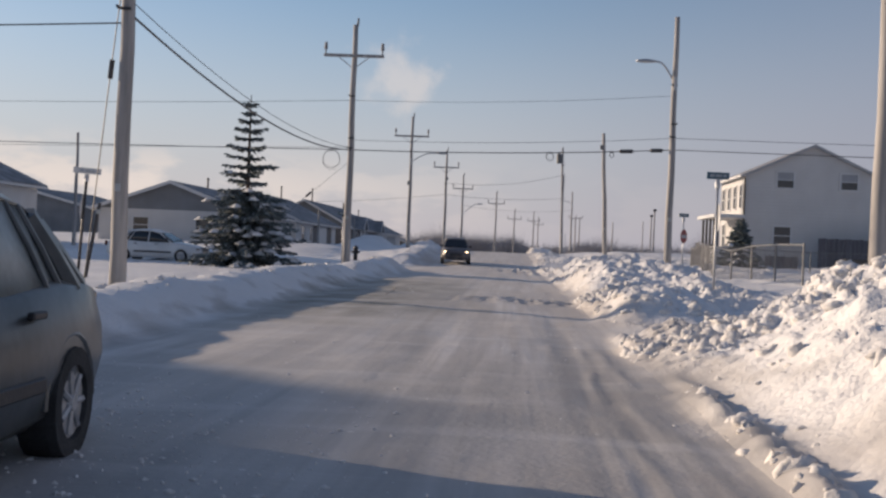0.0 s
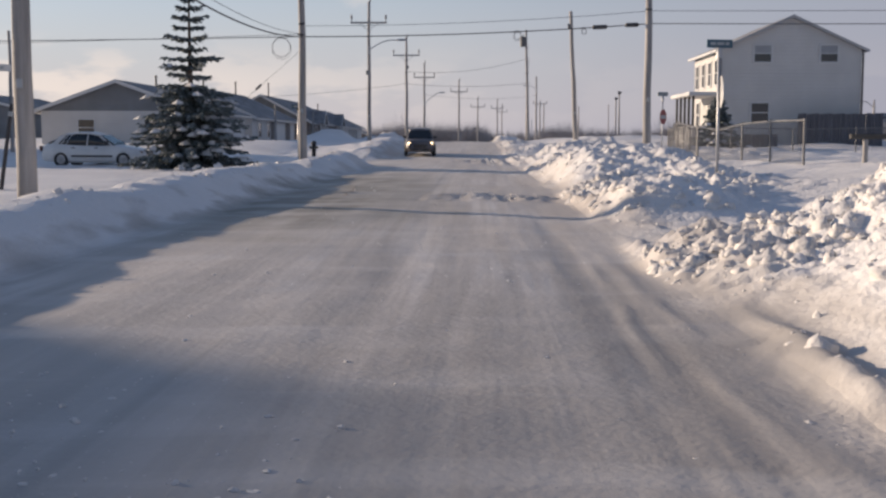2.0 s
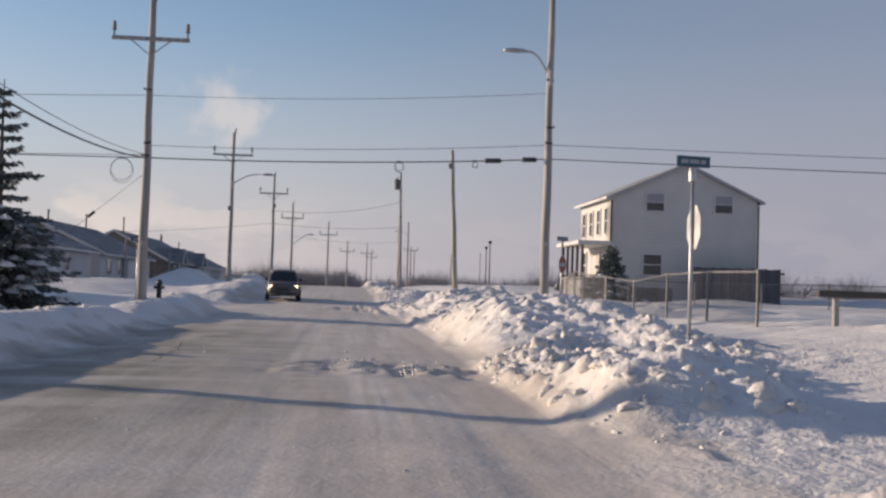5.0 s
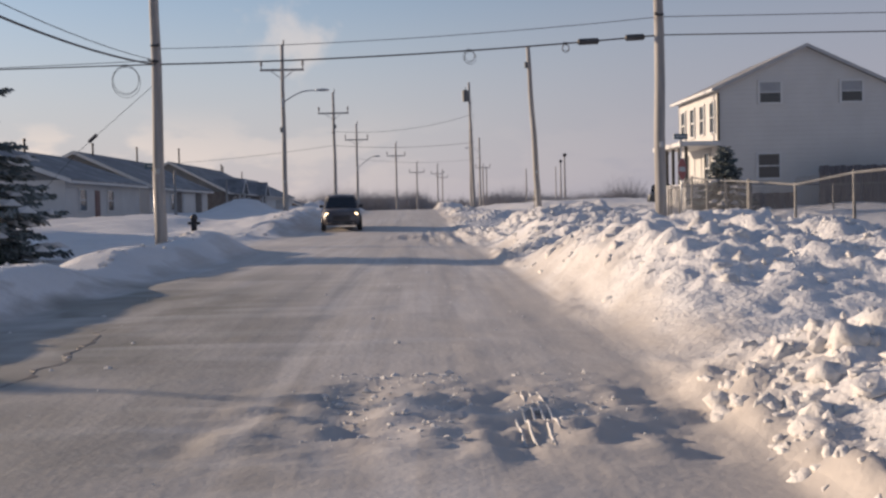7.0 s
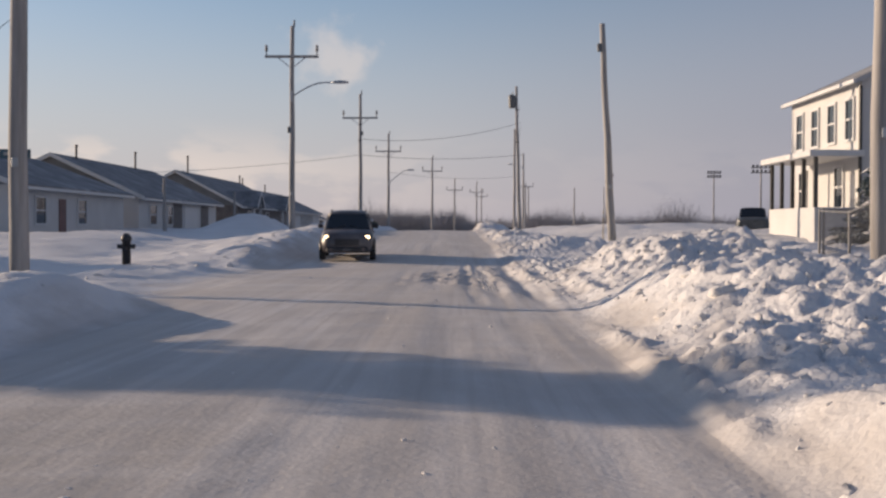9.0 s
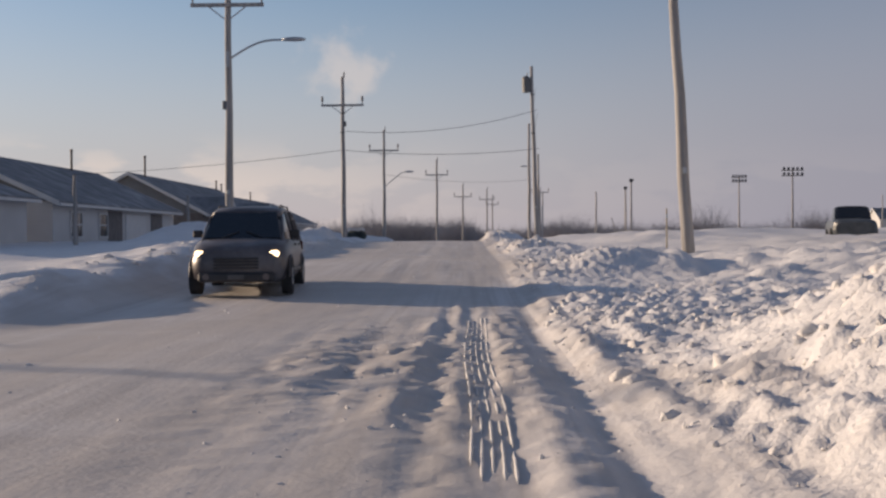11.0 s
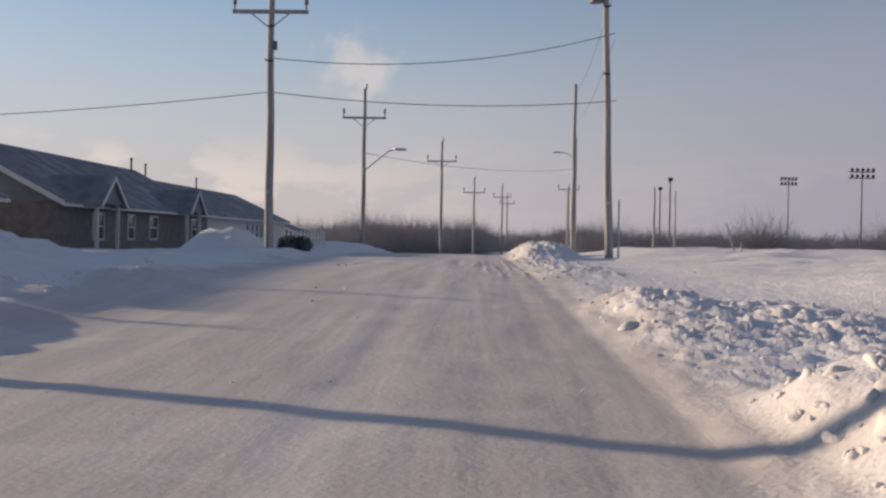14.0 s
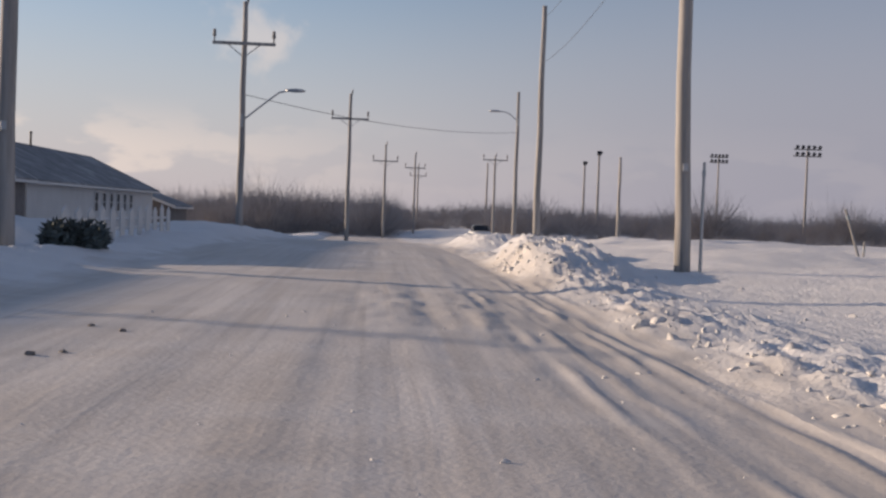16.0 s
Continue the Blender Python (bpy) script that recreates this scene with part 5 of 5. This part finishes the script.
def pickup(x, y, turn, paint=PAINT_DARK, label="dark pickup truck parked in snow by the house"):
    """A dark pickup seen far off beside the house."""
    t = thing("pickup_truck", label, "car", Matrix.Translation((x, y, ground_at(x, y) - 0.32)) @ pose(0, 0, 0, 0, 0, turn) @ Matrix.Diagonal((0.83, 0.83, 0.83, 1)))
    bm = bmesh.new()
    loft(bm, [body_ring(*r) for r in ((-2.6, 0.8, 0.5, 0.95), (-2.4, 0.92, 0.4, 1.05), (-1.2, 0.95, 0.4, 1.12), (2.5, 0.95, 0.45, 1.12), (2.6, 0.9, 0.5, 1.05))])
    part("body", bm, paint, t)
    bm = bmesh.new()
    loft(bm, [cabin_ring(*r) for r in ((-1.2, 0.8, 0.75, 1.05, 1.12), (-0.6, 0.85, 0.7, 1.05, 1.72), (0.8, 0.85, 0.7, 1.05, 1.74), (0.95, 0.82, 0.75, 1.05, 1.15))])
    part("cabin", bm, CAR_GLASS, t)
    for yy in (-1.6, 1.6):
        for s in (-1, 1):
            bm = bmesh.new()
            rod(bm, (s * 0.75, yy, 0.38), (s * 0.98, yy, 0.38), 0.38, seg=16)
            part("wheel", bm, TYRE, t)
    return t


pickup(16.9, 88.0, -14)
pickup(9.8, 186.0, 0, PAINT_WHITE, "white pickup truck standing far down the road")


# ---- signs, hydrant, stakes ----
def octagon(r):
    return [(r * math.cos(math.pi / 8 + k * math.pi / 4), r * math.sin(math.pi / 8 + k * math.pi / 4)) for k in range(8)]


def stop_sign(x, y, top, face, plate_turn, label, lean=0.0, post_r=0.024, plate_w=0.46, post_mat=METAL, plate_mat=SIGN_BLUE, plate_label="blue street-name plate"):
    """A round post with an octagonal sign (its face towards heading `face`) and a street plate on top."""
    z = ground_at(x, y) - 0.3
    h = top - z
    t = thing("stop_sign", label, "street sign", Matrix.Translation((x, y, z)) @ pose(0, 0, 0, 0, lean, 0), "street signs")
    bm = bmesh.new()
    rod(bm, (0, 0, 0), (0, 0, h - 0.12), post_r, seg=12)
    part("post", bm, post_mat, t, smooth=True)
    m = Matrix.Translation((0, 0, h - 0.72)) @ pose(0, 0, 0, 90, 0, face)
    bm = bmesh.new()
    prism(bm, octagon(0.30), post_r, post_r + 0.006, m)
    bmesh.ops.recalc_face_normals(bm, faces=bm.faces[:])
    o = part("octagon", bm, SIGN_BACK, t, "grey metal back of an octagonal sign")
    bm = bmesh.new()
    prism(bm, octagon(0.285), post_r + 0.007, post_r + 0.010, m)
    bmesh.ops.recalc_face_normals(bm, faces=bm.faces[:])
    f = part("sign_face", bm, SIGN_RED, o, "red sign face")
    bm = bmesh.new()
    prism(bm, [(-0.2, -0.06), (0.2, -0.06), (0.2, 0.06), (-0.2, 0.06)], post_r + 0.011, post_r + 0.013, m)
    bmesh.ops.recalc_face_normals(bm, faces=bm.faces[:])
    part("lettering_bar", bm, SIGN_BAR, o)
    bm = bmesh.new()
    rod(bm, (0, 0, h - 0.14), (0, 0, h - 0.02), 0.05, seg=10)
    box(bm, -0.04, 0.04, -0.04, 0.04, h - 0.08, h + 0.03)
    part("bracket", bm, METAL, t)
    pm = Matrix.Translation((0, 0, h + 0.11)) @ pose(0, 0, 0, 0, 0, plate_turn)
    bm = bmesh.new()
    box(bm, -plate_w / 2, plate_w / 2, -0.012, 0.012, -0.07, 0.07)
    bmesh.ops.transform(bm, matrix=pm, verts=bm.verts[:])
    p = part("name_plate", bm, plate_mat, t, plate_label)
    for s in (-1, 1):
        bm = bmesh.new()
        for x0, x1 in ((-0.17, -0.07), (-0.05, 0.08), (0.10, 0.17)):
            box(bm, x0, x1, s * 0.015 - 0.001, s * 0.015 + 0.001, -0.025, 0.025)
        bmesh.ops.transform(bm, matrix=pm, verts=bm.verts[:])
        part("lettering_bar", bm, SIGN_BAR, p)
    return t


def name_post(x, y, top, turn):
    """A slim post with one street plate on top and a small box below it."""
    z = ground_at(x, y) - 0.3
    h = top - z
    t = thing("street_name_sign", "dark street plate on a slim post beside a utility pole", "street sign", Matrix.Translation((x, y, z)), "street signs")
    bm = bmesh.new()
    rod(bm, (0, 0, 0), (0, 0, h), 0.03, seg=10)
    part("post", bm, METAL, t, smooth=True)
    bm = bmesh.new()
    box(bm, -0.24, 0.24, -0.014, 0.014, h, h + 0.15, 0.006)
    bmesh.ops.transform(bm, matrix=pose(0, 0, 0, 0, 0, turn), verts=bm.verts[:])
    plate = part("name_plate", bm, SIGN_BLUE, t)
    bm = bmesh.new()
    box(bm, -0.17, 0.16, -0.018, -0.0155, h + 0.05, h + 0.10)
    bmesh.ops.transform(bm, matrix=pose(0, 0, 0, 0, 0, turn), verts=bm.verts[:])
    part("lettering_bar", bm, SIGN_BAR, plate)
    bm = bmesh.new()
    box(bm, -0.05, 0.05, -0.05, 0.05, h - 0.06, h + 0.01, 0.01)
    part("bracket", bm, DARK_METAL, t)


stop_sign(6.08, 24.8, 2.53, 90, 10, "octagonal stop sign on a steel post with blue street plate")
stop_sign(8.7, 47.3, 2.55, 55, 30, "small stop sign and street plate on a grey post")
stop_sign(-7.9, 27.5, 2.3, -80, 12, "stop sign on a dark post with pale street plate above snow", lean=3, post_r=0.034, plate_w=0.62, post_mat=DARK_METAL, plate_mat=SIGN_BACK, plate_label="pale frosted street-name plate")
name_post(-4.9, 48.4, 2.15, 8)


def hydrant(x, y):
    z = ground_at(x, y) - 0.1
    t = thing("fire_hydrant", "dark fire hydrant standing in the snow bank", "hydrant", Matrix.Translation((x, y, z)))
    bm = bmesh.new()
    tube(bm, [(0, 0, 0), (0, 0, 0.62), (0, 0, 0.64), (0, 0, 0.72), (0, 0, 0.80)], [0.10, 0.10, 0.13, 0.12, 0.05], 12)
    part("barrel", bm, DARK_METAL, t, smooth=True)
    for a, b in (((-0.2, 0, 0.5), (0.2, 0, 0.5)), ((0, -0.2, 0.45), (0, 0, 0.45))):
        bm = bmesh.new()
        rod(bm, a, b, 0.055, seg=10)
        part("outlet", bm, DARK_METAL, t)
    return t


hydrant(-5.45, 56.5)


def stake(x, y, top, r, mat, label, lean=0.0, tilt=0.0):
    z = ground_at(x, y) - 0.2
    t = thing("marker_stake", label, "stake", Matrix.Translation((x, y, z)) @ pose(0, 0, 0, tilt, lean, 0), "marker stakes")
    bm = bmesh.new()
    rod(bm, (0, 0, 0), (0, 0, top - z), r, r * 0.85, seg=8)
    part("shaft", bm, mat, t)
    bm = bmesh.new()
    rod(bm, (0, 0, top - z - 0.25), (0, 0, top - z - 0.15), r * 1.15, seg=8)
    part("band", bm, SIGN_BAR, t)
    return t


STAKE_WOOD = material("yellowed_stake", (0.36, 0.30, 0.20), rough=0.7, vary=0.2, stretch=(8, 8, 0.6))
stake(7.75, 74.8, 1.75, 0.022, STAKE_WOOD, "thin yellowed marker stake standing in snow")
stake(7.05, 113.4, 2.9, 0.032, METAL, "bright metal guard rod beside a utility pole")
stake(-7.7, 27.4, 1.7, 0.045, DARK_METAL, "dark leaning post beside the stop sign", lean=9)
stake(12.2, 118.4, 2.3, 0.035, WOOD_POLE, "bare leaning stick in the snow field", lean=-18)
stake(12.5, 119.0, 1.5, 0.03, WOOD_POLE, "bare upright stick in the snow field", lean=3)


# ---- fences ----
FENCE_METAL = material("dull_fence_metal", (0.16, 0.16, 0.165), rough=0.6, metal=0.3, vary=0.2)


def chain_fence(a, b, h, n, label, mesh_step=0.085):
    a, b = Vector(a), Vector(b)
    t = thing("chain_link_fence", label, "fence", Matrix.Translation((a.x, a.y, 0)), "chain-link fences")
    d = (b - a) / n
    tops = []
    for k in range(n + 1):
        p = d * k
        gz = ground_at(a.x + p.x, a.y + p.y)
        tops.append(Vector((p.x, p.y, gz + h)))
        bm = bmesh.new()
        rod(bm, (p.x, p.y, gz - 0.3), (p.x, p.y, gz + h + 0.05), 0.03, seg=8)
        part("post", bm, FENCE_METAL, t)
    for k in range(n):
        bm = bmesh.new()
        rod(bm, tops[k], tops[k + 1], 0.025, seg=6)
        part("top_rail", bm, FENCE_METAL, t)
    bm = bmesh.new()
    L = (b - a).length
    u = (b - a) / L
    for s in (-1, 1):
        q = -h
        while q < L:
            lo, hi = max(0, q), min(L, q + h)
            if hi > lo:
                z0, z1 = (lo - q, hi - q) if s > 0 else (h - (lo - q), h - (hi - q))
                k0, k1 = min(n - 1, int(lo / L * n)), min(n - 1, int(hi / L * n))
                p0, p1 = u * lo, u * hi
                rod(bm, (p0.x, p0.y, tops[k0].z - h + z0), (p1.x, p1.y, tops[k1].z - h + z1), 0.0022, seg=3, cap=False)
            q += mesh_step
    o = part("wire_mesh", bm, FENCE_METAL, t)
    o["kind"] = "stuff"
    return t


chain_fence((9.6, 32.0, 0), (9.2, 43.0, 0), 1.05, 4, "grey chain-link fence round the corner yard")
chain_fence((9.2, 43.1, 0), (10.6, 57.5, 0), 1.05, 5, "grey chain-link fence round the corner yard")
chain_fence((10.7, 57.5, 0), (24.0, 55.5, 0), 1.05, 5, "grey chain-link fence along the back of the yard")


def low_rail(x0, x1, y, h):
    """A low dark timber rail on short posts, capped with snow."""
    gz = ground_at((x0 + x1) / 2, y)
    t = thing("low_rail", "low dark timber rail on short posts in snow", "barrier", Matrix.Translation((x0, y, gz)))
    for k in range(3):
        x = 0.35 + (x1 - x0 - 0.7) * k / 2
        bm = bmesh.new()
        box(bm, x - 0.05, x + 0.05, -0.05, 0.05, -0.3, h - 0.04, 0.01)
        part("post", bm, WOOD_POLE, t)
    bm = bmesh.new()
    box(bm, 0, x1 - x0, -0.07, 0.07, h - 0.04, h + 0.08, 0.015)
    part("rail", bm, DOWNPIPE, t)


low_rail(10.35, 15.0, 31.0, 0.52)


def board_screen(x0, x1, y, h):
    """A dark close-boarded screen standing before a house wall."""
    gz = ground_at((x0 + x1) / 2, y)
    t = thing("board_screen", "dark close-boarded timber screen before the white house", "fence", Matrix.Translation((x0, y, gz)))
    n = int((x1 - x0) / 0.22)
    for k in range(n):
        bm = bmesh.new()
        box(bm, k * 0.22 + 0.008, (k + 1) * 0.22 - 0.008, -0.02 + 0.01 * (k % 2), 0.02 + 0.01 * (k % 2), -0.3, h + 0.02 * math.sin(k * 2.1))
        part("board", bm, SCREEN_WOOD, t)
    for z in (0.3, h - 0.25):
        bm = bmesh.new()
        box(bm, 0, x1 - x0, 0.035, 0.09, z, z + 0.1)
        part("rail", bm, SCREEN_WOOD, t)


SCREEN_WOOD = material("dark_weathered_boards", (0.10, 0.10, 0.115), rough=0.85, vary=0.3, scale=1.5, fine=20, bump=0.4, stretch=(5, 5, 0.4))
board_screen(18.6, 23.2, 65.4, 1.55)
board_screen(15.6, 17.4, 64.6, 0.7)


def picket_fence(x, y0, y1, h):
    t = thing("picket_fence", "white picket fence half buried in snow", "fence", Matrix.Translation((x, y0, 0)))
    n = int((y1 - y0) / 1.0)
    for k in range(n):
        gz = ground_at(x, y0 + k)
        bm = bmesh.new()
        prism(bm, [(-0.24, -0.1), (0.24, -0.1), (0.24, h - 0.12), (0, h), (-0.24, h - 0.12)], -0.015, 0.015, Matrix.Translation((0, k, gz)) @ pose(0, 0, 0, 90, 0, 90))
        bmesh.ops.recalc_face_normals(bm, faces=bm.faces[:])
        part("picket", bm, TRIM, t)
    for z in (0.2, h - 0.3):
        bm = bmesh.new()
        rod(bm, (-0.04, 0, ground_at(x, y0) + z), (-0.04, n - 1, ground_at(x, y0 + n - 1) + z), 0.035, seg=4)
        part("rail", bm, TRIM, t)
    return t


picket_fence(-4.7, 115.0, 127.0, 0.72)


# ---- far field: floodlights, posts, shrubs ----
def floodlight(x, y, top, w, label, rows=(0.1, 1.0), lamps=5):
    z = ground_at(x, y) - 0.3
    h = top - z
    t = thing("floodlight_mast", label, "floodlight", Matrix.Translation((x, y, z)), "floodlight masts")
    bm = bmesh.new()
    rod(bm, (0, 0, 0), (0, 0, h), 0.22, 0.13, seg=8)
    part("mast", bm, WOOD_POLE, t)
    for dz in rows:
        bm = bmesh.new()
        box(bm, -w / 2, w / 2, -0.06, 0.06, h - dz - 0.07, h - dz + 0.07)
        part("crossbar", bm, DARK_METAL, t)
        for k in range(lamps):
            x0 = -w / 2 + w * (k + 0.5) / lamps
            bm = bmesh.new()
            rod(bm, (x0, -0.1, h - dz + 0.1), (x0, -0.45, h - dz + 0.35), 0.12, 0.26, seg=8)
            part("flood_lamp", bm, DARK_METAL, t)
    return t


floodlight(58.5, 243.5, 12.2, 3.8, "tall floodlight mast with two rows of lamps")
floodlight(59.5, 286.5, 13.2, 3.2, "tall floodlight mast beyond the snow field")
floodlight(32.0, 251.0, 11.0, 0.6, "slim floodlight mast by the brush", (0.3,), 2)
floodlight(33.7, 271.0, 10.5, 0.5, "slim floodlight mast by the brush", (0.3,), 2)
for x, y, top in ((15.5, 160.0, 5.5), (24.0, 200.0, 7.0), (60.0, 205.0, 6.5), (-13.0, 90.0, 3.6), (-12.6, 107.0, 3.4), (-21.2, 61.5, 6.3)):
    utility_pole(x, y, top, radius=0.11, label="slim grey timber post standing in the snow")


def lamp_post(x, y, top):
    t = utility_pole(x, y, top, radius=0.09, lamp=(top - 0.6, -1.0, 0.5, False), label="small street lamp on a slim grey pole")
    return t


lamp_post(31.5, 92.0, 4.0)


def shrub(x, y, w, h, seed, label, snowy=True):
    """A dense rounded shrub of many small twigs and sprays."""
    rnd = random.Random(seed)
    z = ground_at(x, y) - 0.1
    t = thing("shrub", label, "shrub", Matrix.Translation((x, y, z)), "garden shrubs")
    V, F = [], []
    for _ in range(900):
        a, u = rnd.random() * 6.283, rnd.random()
        r = w * (0.35 + 0.65 * rnd.random() ** 0.5) * math.sin(0.5 + u * 2.2) ** 0.6
        p = Vector((r * math.cos(a), r * math.sin(a), h * u * (0.9 + 0.2 * math.sin(3 * a))))
        d = Vector((rnd.uniform(-1, 1), rnd.uniform(-1, 1), rnd.uniform(-0.3, 1))).normalized() * 0.16
        s = Vector((rnd.uniform(-1, 1), rnd.uniform(-1, 1), rnd.uniform(-1, 1))).normalized() * 0.05
        n = len(V)
        V += [tuple(p - s), tuple(p + s), tuple(p + d)]
        F.append((n, n + 1, n + 2))
    me = bpy.data.meshes.new("foliage")
    me.from_pydata(V, [], F)
    me.materials.append(NEEDLE)
    new("foliage", me).parent = t
    bm = bmesh.new()
    for k in range(6):
        a = k * 1.05
        rod(bm, (0, 0, 0), (w * 0.6 * math.cos(a), w * 0.6 * math.sin(a), h * 0.7), 0.02, 0.008, seg=5)
    part("stem_cluster", bm, BARK, t)
    return t


shrub(-4.2, 112.9, 0.33, 0.46, 1, "dark dense shrub in the snow by the fence")
shrub(-3.8, 113.1, 0.33, 0.46, 2, "dark dense shrub in the snow by the fence")


# ---- fittings on the wires ----
def splice(a, b, f, length, label):
    """A dark splice case hung on a cable."""
    a, b = Vector(a), Vector(b)
    d = (b - a).normalized()
    c = a.lerp(b, f) - Vector((0, 0, 0.12 * 4 * f * (1 - f)))
    bm = bmesh.new()
    tube(bm, [c - d * length / 2, c - d * length * 0.42, c + d * length * 0.42, c + d * length / 2], [0.03, 0.08, 0.08, 0.03], 10)
    return tagged(part("splice_case", bm, RUBBER), label, "cable splice", "cable splices")


splice((-4.65, 47.9, 4.8), (8.1, 46.7, 5.15), 0.86, 0.55, "black splice case hung on the overhead cable")
splice((-4.65, 47.9, 4.8), (8.1, 46.7, 5.15), 0.95, 0.5, "black splice case hung on the overhead cable")


def cable_coil(x, y, z, r, seed, label):
    """A hank of spare cable: several loose turns bound at the top."""
    rnd = random.Random(seed)
    bm = bmesh.new()
    for turn in range(3):
        rr, dx, dz = r * rnd.uniform(0.9, 1.06), rnd.uniform(-0.03, 0.03), rnd.uniform(-0.04, 0.02)
        tube(bm, [(x + dx + rr * math.sin(a), y + 0.015 * turn, z - rr * 1.08 + dz + rr * 1.08 * math.cos(a)) for a in [k * 2 * math.pi / 26 for k in range(27)]], 0.006, 5)
    coil = tagged(part("cable_coil", bm, RUBBER), label, "cable coil", "cable coils")
    bm = bmesh.new()
    tube(bm, [(x - 0.05, y + 0.02, z + 0.02), (x, y + 0.02, z - 0.02), (x + 0.05, y + 0.02, z + 0.02)], 0.03, 6)
    part("binding", bm, RUBBER, coil)


cable_coil(-5.42, 47.8, 4.77, 0.36, 1, "loose coil of spare black cable hung by a pole")
cable_coil(3.35, 47.14, 4.92, 0.14, 2, "small loop of spare black cable under the overhead line")
cable_coil(5.75, 46.92, 5.02, 0.09, 3, "small loop of spare black cable under the overhead line")
bm = bmesh.new()
tube(bm, [(-5.1, 22.5, 8.2), (-5.5, 22.5, 4.0), (-5.85, 22.5, 0.0)], 0.012, 5)
rod(bm, (-5.48, 22.5, 4.2), (-5.51, 22.5, 3.85), 0.05, seg=8)
tagged(part("guy_wire", bm, DARK_METAL), "steel guy wire with a dark insulator staying a pole", "guy wire")
bm = bmesh.new()
tube(bm, [(-4.7, 47.9, 4.3), (-6.6, 47.6, 2.6), (-8.8, 47.3, 0.2)], 0.006, 5)
rod(bm, (-6.15, 47.67, 3.02), (-6.35, 47.64, 2.83), 0.045, seg=8)
tagged(part("guy_wire", bm, DARK_METAL), "steel guy wire with a dark insulator staying a pole", "guy wire")


# ---- marks on the road ----
ASPHALT = material("dirty_ice_and_asphalt", (0.16, 0.145, 0.14), rough=0.7, vary=0.3, scale=3, fine=30, bump=0.3)


def road_crack(a, b, width, seed):
    """A frost crack where dark asphalt shows through the packed snow."""
    rnd = random.Random(seed)
    n = 64
    bm = bmesh.new()
    rows = []
    off = 0.0
    for k in range(n + 1):
        u = k / n
        off = off * 0.86 + rnd.uniform(-0.045, 0.045)
        x, y = a[0] + (b[0] - a[0]) * u + off, a[1] + (b[1] - a[1]) * u
        w = width * (0.15 + 1.1 * rnd.random() ** 2) * max(0.0, math.sin(math.pi * (0.03 + u * 0.97))) ** 0.5
        rows.append([bm.verts.new((x + s * w / 2, y + s * w * 0.3, ground_at(x + s * w / 2, y + s * w * 0.3) + z)) for s, z in ((-1, -0.012), (-0.8, 0.003), (0.8, 0.003), (1, -0.012))])
    for p, q in zip(rows, rows[1:]):
        for k in range(3):
            bm.faces.new((p[k], p[k + 1], q[k + 1], q[k]))
    return tagged(part("road_crack", bm, ASPHALT), "dark frost crack showing asphalt through packed snow", "road crack", "road cracks")


road_crack((2.95, 70.9), (0.95, 76.6), 0.075, 1)
road_crack((-0.55, 27.3), (-0.3, 23.2), 0.05, 3)


def grit(points, name, label):
    """Dark crumbs of dirty ice on the road."""
    rnd = random.Random(7)
    for x, y, r in points:
        bm = bmesh.new()
        bmesh.ops.create_icosphere(bm, subdivisions=2, radius=r)
        for v in bm.verts:
            v.co *= 1 + rnd.uniform(-0.25, 0.25)
            v.co.z *= 0.6
        o = part(name, bm, ASPHALT)
        o.location = (x, y, ground_at(x, y) + r * 0.2)
        tagged(o, label, "ice lump", "dirty ice lumps")


grit([(-1.0, 100.1, 0.036), (-0.85, 100.3, 0.028), (-1.05, 101.9, 0.028), (-0.75, 101.6, 0.03), (-0.2, 90.5, 0.024), (0.1, 88.0, 0.02)], "ice_lump", "dark lump of dirty ice on the packed snow")


def tread_print(x, y0, y1, width, seed):
    """The pressed ribs of a tyre tread: long low ridges with short gaps, along the packed snow."""
    rnd = random.Random(seed)
    bm = bmesh.new()
    for k in range(5):
        xc = x + (k - 2) * width / 5
        y = y0 + rnd.uniform(0, 0.4)
        while y < y1:
            run = min(rnd.uniform(0.4, 1.0), y1 - y + 0.15)
            n = max(3, int(run / 0.12))
            pts = []
            for i in range(n + 1):
                yy = y + run * i / n
                xs = xc + 0.02 * math.sin(yy * 0.9)
                pts.append((xs, yy, max(ground_at(xs, yy), ground_at(xs - 0.05, yy)) + 0.001))
            tube(bm, pts, [0.002] + [0.008 * rnd.uniform(0.8, 1.15) for _ in range(n - 1)] + [0.002], 6)
            y += run + rnd.uniform(0.03, 0.2)
    o = part("tread_print", bm, SNOW_CHUNK, smooth=True)
    return tagged(o, "tyre tread pressed into the packed snow of the road", "tyre track", "tyre tracks", "stuff")


tread_print(2.44, 22.6, 23.6, 0.2, 1)
tread_print(2.60, 49.0, 58.0, 0.24, 2)
